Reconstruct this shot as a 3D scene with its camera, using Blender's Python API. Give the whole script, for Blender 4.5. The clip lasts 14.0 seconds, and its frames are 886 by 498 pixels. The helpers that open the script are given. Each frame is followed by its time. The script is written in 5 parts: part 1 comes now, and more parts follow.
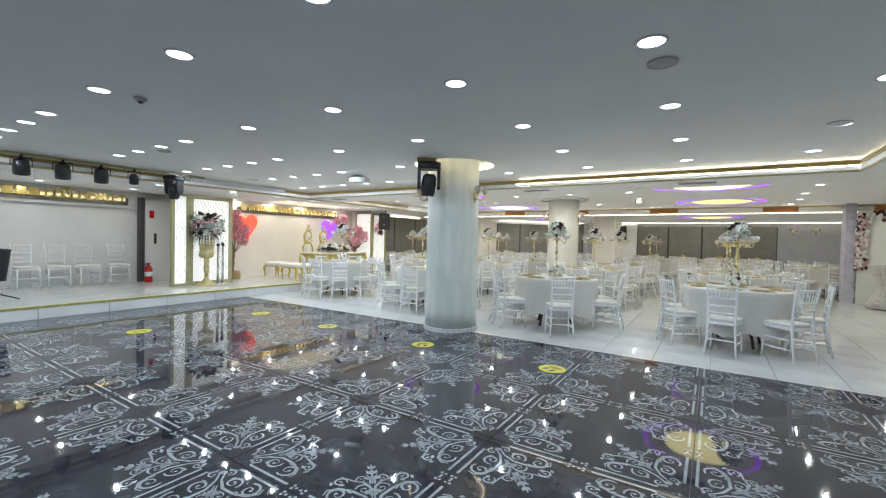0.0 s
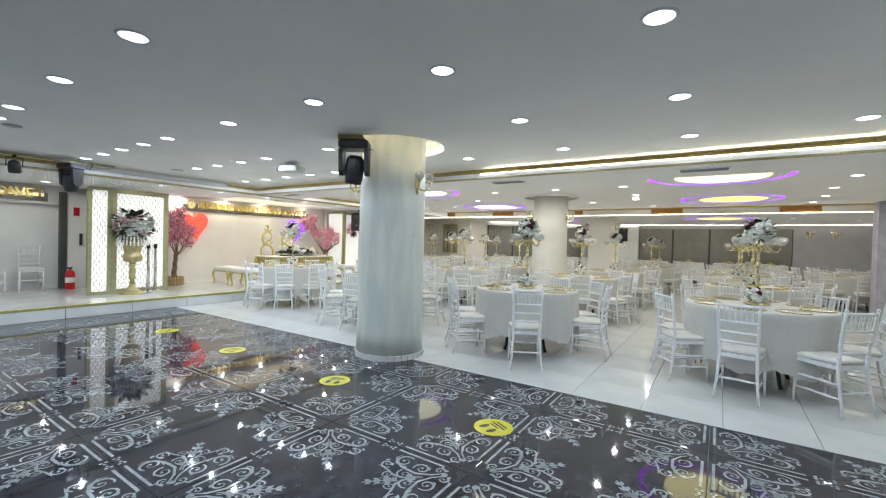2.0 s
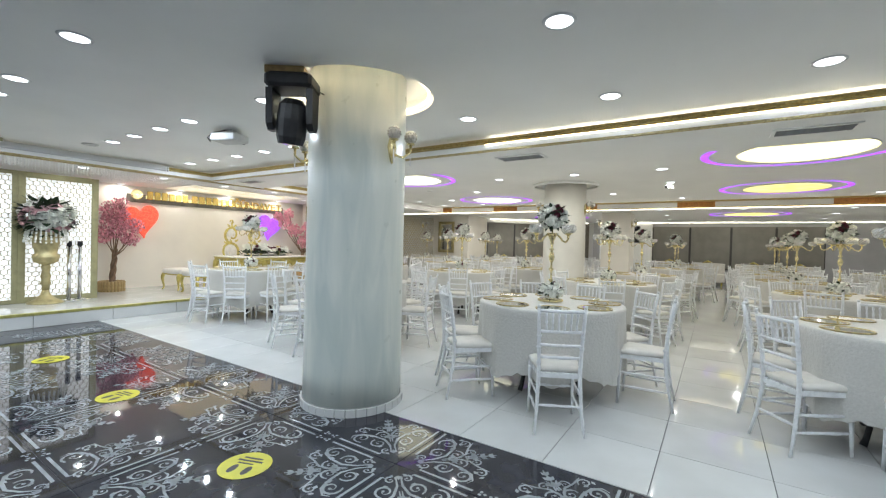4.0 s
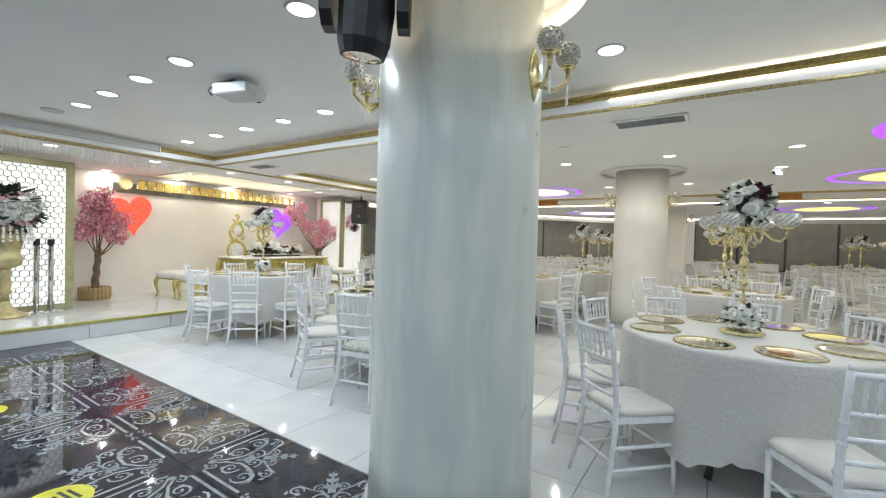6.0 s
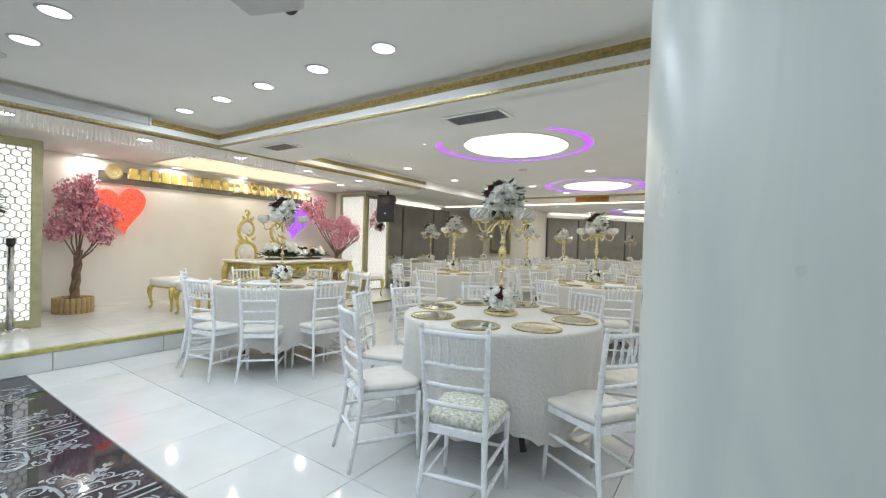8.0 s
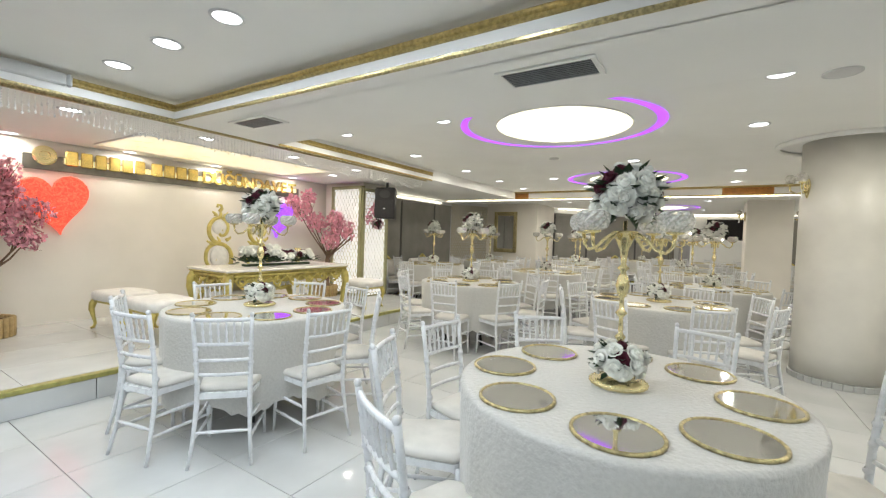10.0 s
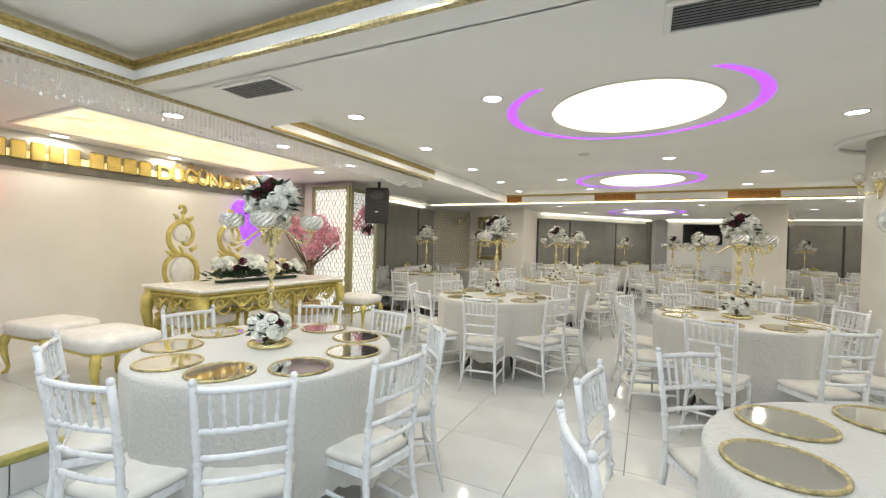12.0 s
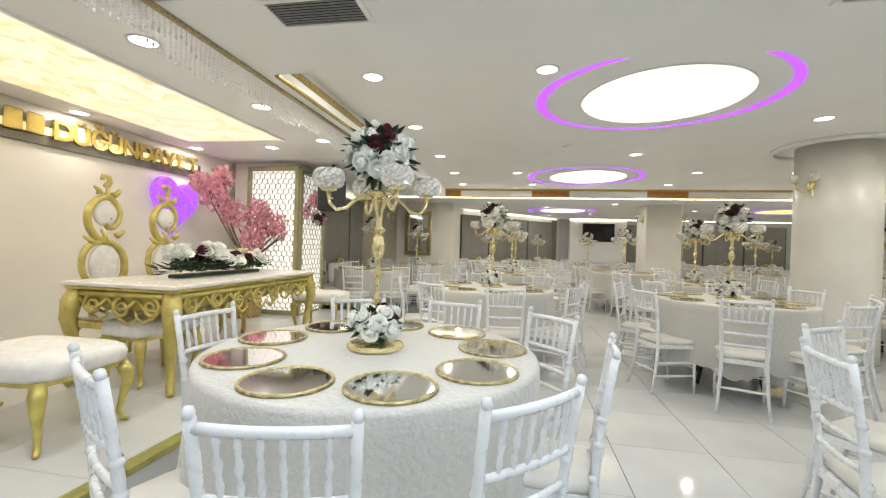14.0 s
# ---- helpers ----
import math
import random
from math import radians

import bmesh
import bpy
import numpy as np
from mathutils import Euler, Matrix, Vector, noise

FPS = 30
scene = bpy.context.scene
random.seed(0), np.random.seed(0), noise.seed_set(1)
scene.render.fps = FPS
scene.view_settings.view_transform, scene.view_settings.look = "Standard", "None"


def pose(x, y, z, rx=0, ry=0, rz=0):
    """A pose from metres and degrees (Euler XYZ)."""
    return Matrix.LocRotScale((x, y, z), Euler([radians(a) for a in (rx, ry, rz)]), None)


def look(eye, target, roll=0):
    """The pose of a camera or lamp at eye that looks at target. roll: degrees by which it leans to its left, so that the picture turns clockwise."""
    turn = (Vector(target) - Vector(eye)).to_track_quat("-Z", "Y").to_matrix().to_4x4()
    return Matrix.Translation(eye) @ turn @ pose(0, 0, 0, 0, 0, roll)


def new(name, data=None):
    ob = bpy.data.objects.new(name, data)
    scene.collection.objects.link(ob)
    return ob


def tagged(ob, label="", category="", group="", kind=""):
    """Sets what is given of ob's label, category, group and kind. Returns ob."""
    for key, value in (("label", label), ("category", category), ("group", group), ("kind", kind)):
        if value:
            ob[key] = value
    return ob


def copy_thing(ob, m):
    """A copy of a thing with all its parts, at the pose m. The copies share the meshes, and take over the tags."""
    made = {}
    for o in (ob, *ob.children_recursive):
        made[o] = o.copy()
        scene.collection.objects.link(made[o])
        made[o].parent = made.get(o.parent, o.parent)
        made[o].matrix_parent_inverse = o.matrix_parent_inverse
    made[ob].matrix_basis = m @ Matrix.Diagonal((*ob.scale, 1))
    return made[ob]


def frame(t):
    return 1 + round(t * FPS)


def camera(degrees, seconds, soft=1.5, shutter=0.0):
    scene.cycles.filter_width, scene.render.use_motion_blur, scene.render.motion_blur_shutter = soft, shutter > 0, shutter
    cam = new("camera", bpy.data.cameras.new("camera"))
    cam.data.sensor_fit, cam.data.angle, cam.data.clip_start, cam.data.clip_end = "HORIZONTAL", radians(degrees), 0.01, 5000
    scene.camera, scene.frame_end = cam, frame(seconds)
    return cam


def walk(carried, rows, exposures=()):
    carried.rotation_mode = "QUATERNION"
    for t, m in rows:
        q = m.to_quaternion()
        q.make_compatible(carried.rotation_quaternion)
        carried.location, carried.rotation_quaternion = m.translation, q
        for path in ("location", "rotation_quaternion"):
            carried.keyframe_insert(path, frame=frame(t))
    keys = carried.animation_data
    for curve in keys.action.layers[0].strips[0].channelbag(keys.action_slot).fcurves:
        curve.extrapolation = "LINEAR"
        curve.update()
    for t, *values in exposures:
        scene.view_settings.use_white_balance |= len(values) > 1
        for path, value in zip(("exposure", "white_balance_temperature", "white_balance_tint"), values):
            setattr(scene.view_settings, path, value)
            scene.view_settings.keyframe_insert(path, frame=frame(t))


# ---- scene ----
cam = camera(93.3, 14.0, soft=1.25)
PATH = [
    (0, (0.107, 0.836, 1.356), (-0.975, 2.518, 1.312), 1.3),
    (0.5, (0.125, 1.235, 1.392), (-0.964, 2.912, 1.345), 1.3),
    (1, (0.12, 1.642, 1.38), (-0.972, 3.317, 1.339), 1.3),
    (1.5, (0.131, 2.042, 1.384), (-0.968, 3.712, 1.344), 1.3),
    (2, (0.067, 2.431, 1.357), (-1.036, 4.099, 1.327), 1.5),
    (2.2, (0.029, 2.59, 1.347), (-1.075, 4.257, 1.324), 1.7),
    (4.3, (-0.953, 3.988, 1.304), (-2.044, 5.664, 1.273), 1.5),
    (4.5, (-1.082, 4.086, 1.325), (-2.175, 5.759, 1.283), 1.5),
    (5, (-1.437, 4.286, 1.327), (-2.534, 5.958, 1.282), 1.5),
    (5.5, (-1.813, 4.428, 1.304), (-2.909, 6.101, 1.264), 1.5),
    (6, (-2.182, 4.58, 1.293), (-3.282, 6.25, 1.256), 1.6),
    (6.5, (-2.547, 4.741, 1.292), (-3.651, 6.407, 1.255), 1.6),
    (7, (-2.884, 4.912, 1.279), (-3.994, 6.575, 1.244), 1.7),
    (7.5, (-3.205, 5.102, 1.273), (-4.321, 6.762, 1.24), 1.7),
    (8, (-3.499, 5.291, 1.265), (-4.619, 6.947, 1.233), 1.7),
    (8.2, (-3.599, 5.368, 1.26), (-4.721, 7.023, 1.23), 1.7),
    (10.3, (-4.632, 6.114, 1.39), (-5.683, 7.814, 1.328), 1.6),
    (10.5, (-4.742, 6.167, 1.378), (-5.78, 7.876, 1.328), 1.3),
    (11, (-5.026, 6.247, 1.39), (-6.02, 7.982, 1.349), 1.4),
    (11.5, (-5.296, 6.322, 1.383), (-6.241, 8.085, 1.35), 1.4),
    (12, (-5.587, 6.389, 1.368), (-6.461, 8.187, 1.341), 1.5),
    (12.5, (-5.901, 6.412, 1.336), (-6.667, 8.259, 1.313), 1.6),
    (13, (-6.199, 6.427, 1.282), (-6.831, 8.325, 1.265), 1.6),
    (13.5, (-6.509, 6.429, 1.231), (-7.0, 8.368, 1.219), 1.6),
    (14, (-6.861, 6.394, 1.213), (-7.211, 8.363, 1.2), 1.7),
]
walk(cam, [(t, look(eye, target, roll)) for t, eye, target, roll in PATH],
     [(0, 0.12, 5750, 7), (5, 0.05, 5800, 7), (7.5, -0.02, 5800, 7), (11, 0.0, 6100, 8), (14, 0.0, 6100, 8)])

# ---- light and exposure ----
world = bpy.data.worlds.new("world")
scene.world = world
world.use_nodes = True
world.node_tree.nodes["Background"].inputs[0].default_value = (0.8, 0.9, 1.0, 1)
world.node_tree.nodes["Background"].inputs[1].default_value = 0.02

DOWNLIGHT_W = 6.0

# ---- materials ----


def mat(name, color, rough=0.5, metal=0.0, vary=0.12, scale=6.0, bump=0.0, bump_scale=60.0, coat=0.0, color2=None, sheen=0.0, rv=0.07):
    m = bpy.data.materials.new(name)
    m.use_nodes = True
    nt = m.node_tree
    b = nt.nodes["Principled BSDF"]
    b.inputs["Metallic"].default_value = metal
    b.inputs["Coat Weight"].default_value = coat
    b.inputs["Coat Roughness"].default_value = 0.06
    if sheen:
        b.inputs["Sheen Weight"].default_value = sheen
    geo = nt.nodes.new("ShaderNodeTexCoord")
    n1 = nt.nodes.new("ShaderNodeTexNoise")
    n1.inputs["Scale"].default_value = scale
    n1.inputs["Detail"].default_value = 6.0
    nt.links.new(geo.outputs["Object"], n1.inputs["Vector"])
    mix = nt.nodes.new("ShaderNodeMix")
    mix.data_type = "RGBA"
    c2 = color2 or tuple(max(0.0, c * (1 - 2.0 * vary)) for c in color)
    c1 = color if color2 else tuple(min(1.0, c * (1 + vary * 0.6)) for c in color)
    mix.inputs[6].default_value = (*c1, 1)
    mix.inputs[7].default_value = (*c2, 1)
    ramp = nt.nodes.new("ShaderNodeMapRange")
    ramp.inputs[1].default_value = 0.35
    ramp.inputs[2].default_value = 0.72
    nt.links.new(n1.outputs[0], ramp.inputs[0])
    nt.links.new(ramp.outputs[0], mix.inputs[0])
    nt.links.new(mix.outputs[2], b.inputs["Base Color"])
    r = nt.nodes.new("ShaderNodeMapRange")
    r.inputs[3].default_value = max(0.015, rough - rv)
    r.inputs[4].default_value = min(1.0, rough + rv)
    n2 = nt.nodes.new("ShaderNodeTexNoise")
    n2.inputs["Scale"].default_value = scale * 3.7
    n2.inputs["Detail"].default_value = 3.0
    nt.links.new(geo.outputs["Object"], n2.inputs["Vector"])
    nt.links.new(n2.outputs[0], r.inputs[0])
    nt.links.new(r.outputs[0], b.inputs["Roughness"])
    if bump:
        n3 = nt.nodes.new("ShaderNodeTexNoise")
        n3.inputs["Scale"].default_value = bump_scale
        n3.inputs["Detail"].default_value = 4.0
        nt.links.new(geo.outputs["Object"], n3.inputs["Vector"])
        bp = nt.nodes.new("ShaderNodeBump")
        bp.inputs["Strength"].default_value = bump
        bp.inputs["Distance"].default_value = 0.01
        nt.links.new(n3.outputs[0], bp.inputs["Height"])
        nt.links.new(bp.outputs[0], b.inputs["Normal"])
    return m


def glow(name, color, strength):
    m = bpy.data.materials.new(name)
    m.use_nodes = True
    b = m.node_tree.nodes["Principled BSDF"]
    b.inputs["Base Color"].default_value = (*color, 1)
    b.inputs["Emission Color"].default_value = (*color, 1)
    b.inputs["Emission Strength"].default_value = strength
    return m


def glow_marbled(name, c1, c2, strength, scale):
    m = glow(name, c1, strength)
    nt = m.node_tree
    tc = nt.nodes.new("ShaderNodeTexCoord")
    n = nt.nodes.new("ShaderNodeTexNoise")
    n.inputs["Scale"].default_value = scale
    n.inputs["Detail"].default_value = 6
    n.inputs["Distortion"].default_value = 1.6
    nt.links.new(tc.outputs["Object"], n.inputs["Vector"])
    mr = nt.nodes.new("ShaderNodeMapRange")
    mr.inputs[1].default_value = 0.42
    mr.inputs[2].default_value = 0.62
    nt.links.new(n.outputs[0], mr.inputs[0])
    mix = nt.nodes.new("ShaderNodeMix")
    mix.data_type = "RGBA"
    mix.inputs[6].default_value = (*c1, 1)
    mix.inputs[7].default_value = (*c2, 1)
    nt.links.new(mr.outputs[0], mix.inputs[0])
    nt.links.new(mix.outputs[2], nt.nodes["Principled BSDF"].inputs["Emission Color"])
    return m


M_CEIL = mat("ceiling_paint", (0.91, 0.91, 0.89), 0.55, vary=0.02, scale=1.2)
M_WALL = mat("cream_wall_paint", (0.80, 0.76, 0.69), 0.5, vary=0.035, scale=1.5, bump=0.05)
M_WALLG = mat("pale_grey_wall", (0.66, 0.66, 0.66), 0.55, vary=0.04, scale=2.0, bump=0.05)
M_TILE = mat("white_porcelain_tile", (0.60, 0.61, 0.60), 0.06, vary=0.06, scale=1.8, rv=0.02)
M_GROUT = mat("grey_grout", (0.24, 0.245, 0.24), 0.8, scale=20)
M_DARK = mat("dark_marble_tile", (0.042, 0.043, 0.054), 0.04, scale=7.0, color2=(0.014, 0.014, 0.019), rv=0.015)
M_ORN = mat("silver_white_inlay", (0.31, 0.335, 0.35), 0.045, scale=9.0, vary=0.16, rv=0.02)
M_GOLD = mat("gold_paint", (0.60, 0.50, 0.15), 0.36, metal=0.45, vary=0.15, scale=14, bump=0.08)
M_GOLDP = mat("polished_gold", (0.90, 0.78, 0.42), 0.15, metal=0.8, vary=0.06, scale=10)
M_TRIM = mat("gilded_cornice", (0.52, 0.40, 0.15), 0.34, metal=0.55, vary=0.2, scale=40, bump=0.2, bump_scale=60)
M_SILVER = mat("champagne_bead_trim", (0.52, 0.44, 0.23), 0.32, metal=0.7, vary=0.3, scale=60)
M_CHAIR = mat("white_chair_lacquer", (0.73, 0.74, 0.75), 0.28, vary=0.04, scale=8)
M_CUSH = mat("ivory_faux_leather", (0.66, 0.64, 0.59), 0.42, vary=0.06, scale=9, bump=0.1, bump_scale=90)
M_CLOTH = mat("ivory_table_linen", (0.53, 0.52, 0.485), 0.45, vary=0.04, scale=70, bump=0.55, bump_scale=55, sheen=0.3)
M_MIRROR = mat("mirror_glass", (0.88, 0.89, 0.9), 0.03, metal=1.0, vary=0.01)
M_BLACK = mat("black_plastic", (0.018, 0.018, 0.02), 0.42, vary=0.2, scale=20)
M_BLIND = mat("grey_roller_blind", (0.24, 0.23, 0.205), 0.8, vary=0.08, scale=3, bump=0.15, bump_scale=200)
M_MULL = mat("dark_window_mullion", (0.05, 0.05, 0.05), 0.5)
M_COL = mat("pearl_plaster", (0.66, 0.67, 0.64), 0.30, scale=2.2, vary=0.08, bump=0.12, bump_scale=9)
def streaked(m, c1, c2):
    """Long vertical streaks and soft patches over a material's colour."""
    nt = m.node_tree
    tc = nt.nodes.new("ShaderNodeTexCoord")
    mp = nt.nodes.new("ShaderNodeMapping")
    mp.inputs["Scale"].default_value = (4.2, 4.2, 0.7)
    n = nt.nodes.new("ShaderNodeTexNoise")
    n.inputs["Scale"].default_value = 1.6
    n.inputs["Detail"].default_value = 7.0
    n.inputs["Distortion"].default_value = 0.8
    nt.links.new(tc.outputs["Object"], mp.inputs["Vector"])
    nt.links.new(mp.outputs[0], n.inputs["Vector"])
    mr = nt.nodes.new("ShaderNodeMapRange")
    mr.inputs[1].default_value, mr.inputs[2].default_value = 0.36, 0.66
    nt.links.new(n.outputs[0], mr.inputs[0])
    mix = nt.nodes.new("ShaderNodeMix")
    mix.data_type = "RGBA"
    mix.inputs[6].default_value, mix.inputs[7].default_value = (*c1, 1), (*c2, 1)
    nt.links.new(mr.outputs[0], mix.inputs[0])
    nt.links.new(mix.outputs[2], nt.nodes["Principled BSDF"].inputs["Base Color"])
    return m


streaked(M_COL, (0.64, 0.66, 0.605), (0.50, 0.55, 0.52))
M_LAMP = glow("downlight_diffuser", (1.0, 0.98, 0.95), 5.0)
M_LEDW = glow("warm_led_strip", (1.0, 0.80, 0.52), 6.0)
M_LEDN = glow("neutral_led_strip", (1.0, 0.88, 0.66), 5.0)
# weak fill glow, added for the left part of the cove
M_COVEFILL = glow("cove_fill_glow", (1.0, 0.88, 0.66), 0.7)
M_OVAL = glow_marbled("backlit_white_panel", (1.0, 0.93, 0.68), (1.0, 0.87, 0.54), 1.9, 2.5)
M_OVALY = glow_marbled("backlit_yellow_panel", (1.0, 0.78, 0.16), (1.0, 0.88, 0.32), 1.3, 1.5)
M_OVALP = glow_marbled("backlit_pale_yellow_panel", (1.0, 0.86, 0.42), (1.0, 0.80, 0.30), 2.2, 2.5)
M_PURPLE = glow("violet_led_ring", (0.47, 0.09, 1.0), 1.05)
M_STONE = glow_marbled("backlit_onyx_panel", (1.0, 0.90, 0.66), (0.74, 0.50, 0.20), 0.80, 7.0)

# ---- mesh helpers ----


class Geo:
    def __init__(self):
        self.v, self.f = [], []

    def add(self, vs, fs):
        n = len(self.v)
        self.v.extend(vs)
        self.f.extend([tuple(i + n for i in q) for q in fs])
        return self

    def box(self, x0, y0, z0, x1, y1, z1, c=0.0):
        if c <= 0:
            vs = [(x, y, z) for z in (z0, z1) for y in (y0, y1) for x in (x0, x1)]
            return self.add(vs, [(0, 2, 3, 1), (4, 5, 7, 6), (0, 1, 5, 4), (2, 6, 7, 3), (0, 4, 6, 2), (1, 3, 7, 5)])
        rings = []
        for z, d in ((z0, c), (z0 + c, 0), (z1 - c, 0), (z1, c)):
            ring = []
            for (sx, sy) in ((0, 0), (1, 0), (1, 1), (0, 1)):
                x, y = (x1 if sx else x0), (y1 if sy else y0)
                ax, ay = (-1 if sx else 1), (-1 if sy else 1)
                a = (x + ax * (c + d), y + ay * d, z)
                b = (x + ax * d, y + ay * (c + d), z)
                ring += [b, a] if (sx, sy) in ((0, 0), (1, 1)) else [a, b]
            rings.append(ring)
        return self.loft(rings, caps=True)

    def loft(self, rings, caps=False, closed=True):
        n, k = len(self.v), len(rings[0])
        for r in rings:
            self.v.extend([tuple(p) for p in r])
        for i in range(len(rings) - 1):
            for j in range(k if closed else k - 1):
                a, b = n + i * k + j, n + i * k + (j + 1) % k
                self.f.append((a, b, b + k, a + k))
        if caps:
            self.f.append(tuple(n + j for j in range(k))[::-1])
            self.f.append(tuple(n + (len(rings) - 1) * k + j for j in range(k)))
        return self

    def lathe(self, prof, seg=16, at=(0, 0, 0), caps=True, wave=None):
        rings = []
        for r, z in prof:
            rings.append([(at[0] + r * math.cos(2 * math.pi * j / seg), at[1] + r * math.sin(2 * math.pi * j / seg), at[2] + z) for j in range(seg)])
        return self.loft(rings, caps)

    def tube(self, pts, rad, seg=6, caps=True):
        pts = [Vector(p) for p in pts]
        rings, up = [], None
        for i, p in enumerate(pts):
            d = (pts[min(i + 1, len(pts) - 1)] - pts[max(i - 1, 0)]).normalized()
            if up is None:
                up = d.orthogonal().normalized()
            up = (up - d * up.dot(d)).normalized()
            side = d.cross(up)
            r = rad[i] if isinstance(rad, (list, tuple)) else rad
            rings.append([p + up * (r * math.cos(2 * math.pi * j / seg)) + side * (r * math.sin(2 * math.pi * j / seg)) for j in range(seg)])
        return self.loft(rings, caps)

    def ball(self, c, r, seg=8, rings=5, sz=1.0):
        prof = [(max(1e-4, r * math.sin(math.pi * i / rings)), -r * sz * math.cos(math.pi * i / rings)) for i in range(rings + 1)]
        return self.lathe(prof, seg, c, caps=False)

    def disc(self, c, r, seg=24, ry=None, down=False):
        ry = ry or r
        vs = [(c[0] + r * math.cos(2 * math.pi * j / seg), c[1] + ry * math.sin(2 * math.pi * j / seg), c[2]) for j in range(seg)]
        q = tuple(range(seg))
        return self.add(vs, [q[::-1] if down else q])

    def ribbon(self, pts, w, z=0.0):
        """A flat strip in the xy plane along pts; w a width or widths."""
        L, R = [], []
        for i, p in enumerate(pts):
            a, b = pts[max(i - 1, 0)], pts[min(i + 1, len(pts) - 1)]
            dx, dy = b[0] - a[0], b[1] - a[1]
            k = math.hypot(dx, dy) or 1
            ww = (w[i] if isinstance(w, (list, tuple)) else w) / 2
            L.append((p[0] - dy / k * ww, p[1] + dx / k * ww, z))
            R.append((p[0] + dy / k * ww, p[1] - dx / k * ww, z))
        n, k = len(self.v), len(pts)
        self.v.extend(L + R)
        for i in range(k - 1):
            self.f.append((n + k + i, n + k + i + 1, n + i + 1, n + i))
        return self

    def moved(self, m):
        self.v = [tuple(m @ Vector(p)) for p in self.v]
        return self

    def plus(self, other, m=None):
        vs = [tuple(m @ Vector(p)) for p in other.v] if m else other.v
        return self.add(vs, other.f)

    def mesh(self, name, smooth=False):
        me = bpy.data.meshes.new(name)
        me.from_pydata(self.v, [], self.f)
        if smooth:
            me.polygons.foreach_set("use_smooth", [True] * len(me.polygons))
        me.update()
        return me


def part(name, geo, material, parent=None, label="", smooth=False, at=None):
    me = geo.mesh(name, smooth) if isinstance(geo, Geo) else geo
    if material and not me.materials:
        me.materials.append(material)
    ob = new(name, me)
    if parent:
        ob.parent = parent
    if at is not None:
        ob.matrix_basis = at if isinstance(at, Matrix) else pose(*at)
    if label:
        tagged(ob, label)
    return ob


def thing(name, label, category, group="", at=None):
    ob = new(name)
    ob.empty_display_size = 0.1
    tagged(ob, label, category, group)
    if at is not None:
        ob.matrix_basis = at
    return ob


def struct(name, geo, material, label, category, smooth=False):
    return tagged(part(name, geo, material, None, "", smooth), label, category, "", "structure")


# ---- the hall ----
Z_UP, Z_LOW, Z_FAR = 2.495, 2.325, 2.385   # main slab, dropped soffit, ceiling behind the beam
YS, YB = 8.95, 15.6                    # edge of the soffit, front of the beam
XL, XR, YE = -8.48, 1.60, 7.89          # opening of the raised dance-floor ceiling
DX, DY = -8.50, 6.27                  # corner of the dance floor

floor = struct("floor", Geo().box(-12.6, -7.2, -0.2, 6.2, 24.2, -0.012), M_GROUT, "grey grouted screed under white floor tiles", "floor")

# ceilings
cg = Geo()
CX, CY, CR = -3.26, 6.33, 0.61
cg.box(XL - 0.35, -7.2, Z_UP, XR + 0.4, CY - 1, Z_UP + 0.1).box(XL - 0.35, CY + 1, Z_UP, XR + 0.4, YE + 0.45, Z_UP + 0.1)
cg.box(XL - 0.35, CY - 1, Z_UP, CX - 1, CY + 1, Z_UP + 0.1).box(CX + 1, CY - 1, Z_UP, XR + 0.4, CY + 1, Z_UP + 0.1)
sqr, cir, cir2 = [], [], []
for j in range(64):
    t = 2 * math.pi * j / 64 + math.pi / 4
    k = 1 / max(abs(math.cos(t)), abs(math.sin(t)))
    sqr.append((CX + k * math.cos(t), CY + k * math.sin(t), Z_UP))
    cir.append((CX + CR * math.cos(t), CY + CR * math.sin(t), Z_UP))
    cir2.append((CX + CR * math.cos(t), CY + CR * math.sin(t), Z_UP + 0.14))
cg.loft([sqr, cir, cir2])
cg.f.append(tuple(range(len(cg.v) - 64, len(cg.v))))
struct("ceiling_dance", cg, M_CEIL, "raised flat white painted ceiling over the dance floor", "ceiling")
struct("ceiling_soffit", Geo().box(XL - 0.2, YE + 0.2, Z_LOW, 6.2, YS, Z_UP - 0.002), M_CEIL, "dropped white painted soffit between dance floor and dining area", "ceiling")
struct("ceiling_dining", Geo().box(XL + 0.01, YS - 0.1, Z_UP, 6.2, YB + 0.1, Z_UP + 0.1), M_CEIL, "flat white painted ceiling over the dining area", "ceiling")
struct("ceiling_side", Geo().box(XR + 0.2, -7.2, Z_LOW, 6.2, YE + 0.2, Z_LOW + 0.1), M_CEIL, "lower flat white painted ceiling along the side wall", "ceiling")
struct("ceiling_stage", Geo().box(-12.6, -7.2, Z_LOW, XL - 0.2, YB + 0.1, Z_LOW + 0.1).box(XL - 0.2, YS, Z_LOW, XL + 0.01, YB + 0.1, Z_UP + 0.1), M_CEIL, "lower flat white painted ceiling over the stage", "ceiling")
struct("ceiling_back", Geo().box(-12.6, YB + 0.3, Z_FAR, 6.2, 24.2, Z_FAR + 0.1), M_CEIL, "low white painted ceiling at the back of the hall", "ceiling")


def cornice(name, prof, material, label):
    g = Geo()
    rings = []
    for o, z in prof:
        rings.append([(XL - o, -7.1, z), (XL - o, YE + o, z), (XR + o, YE + o, z), (XR + o, -7.1, z)])
    g.loft(rings, closed=False)
    return struct(name, g, material, label, "cornice")


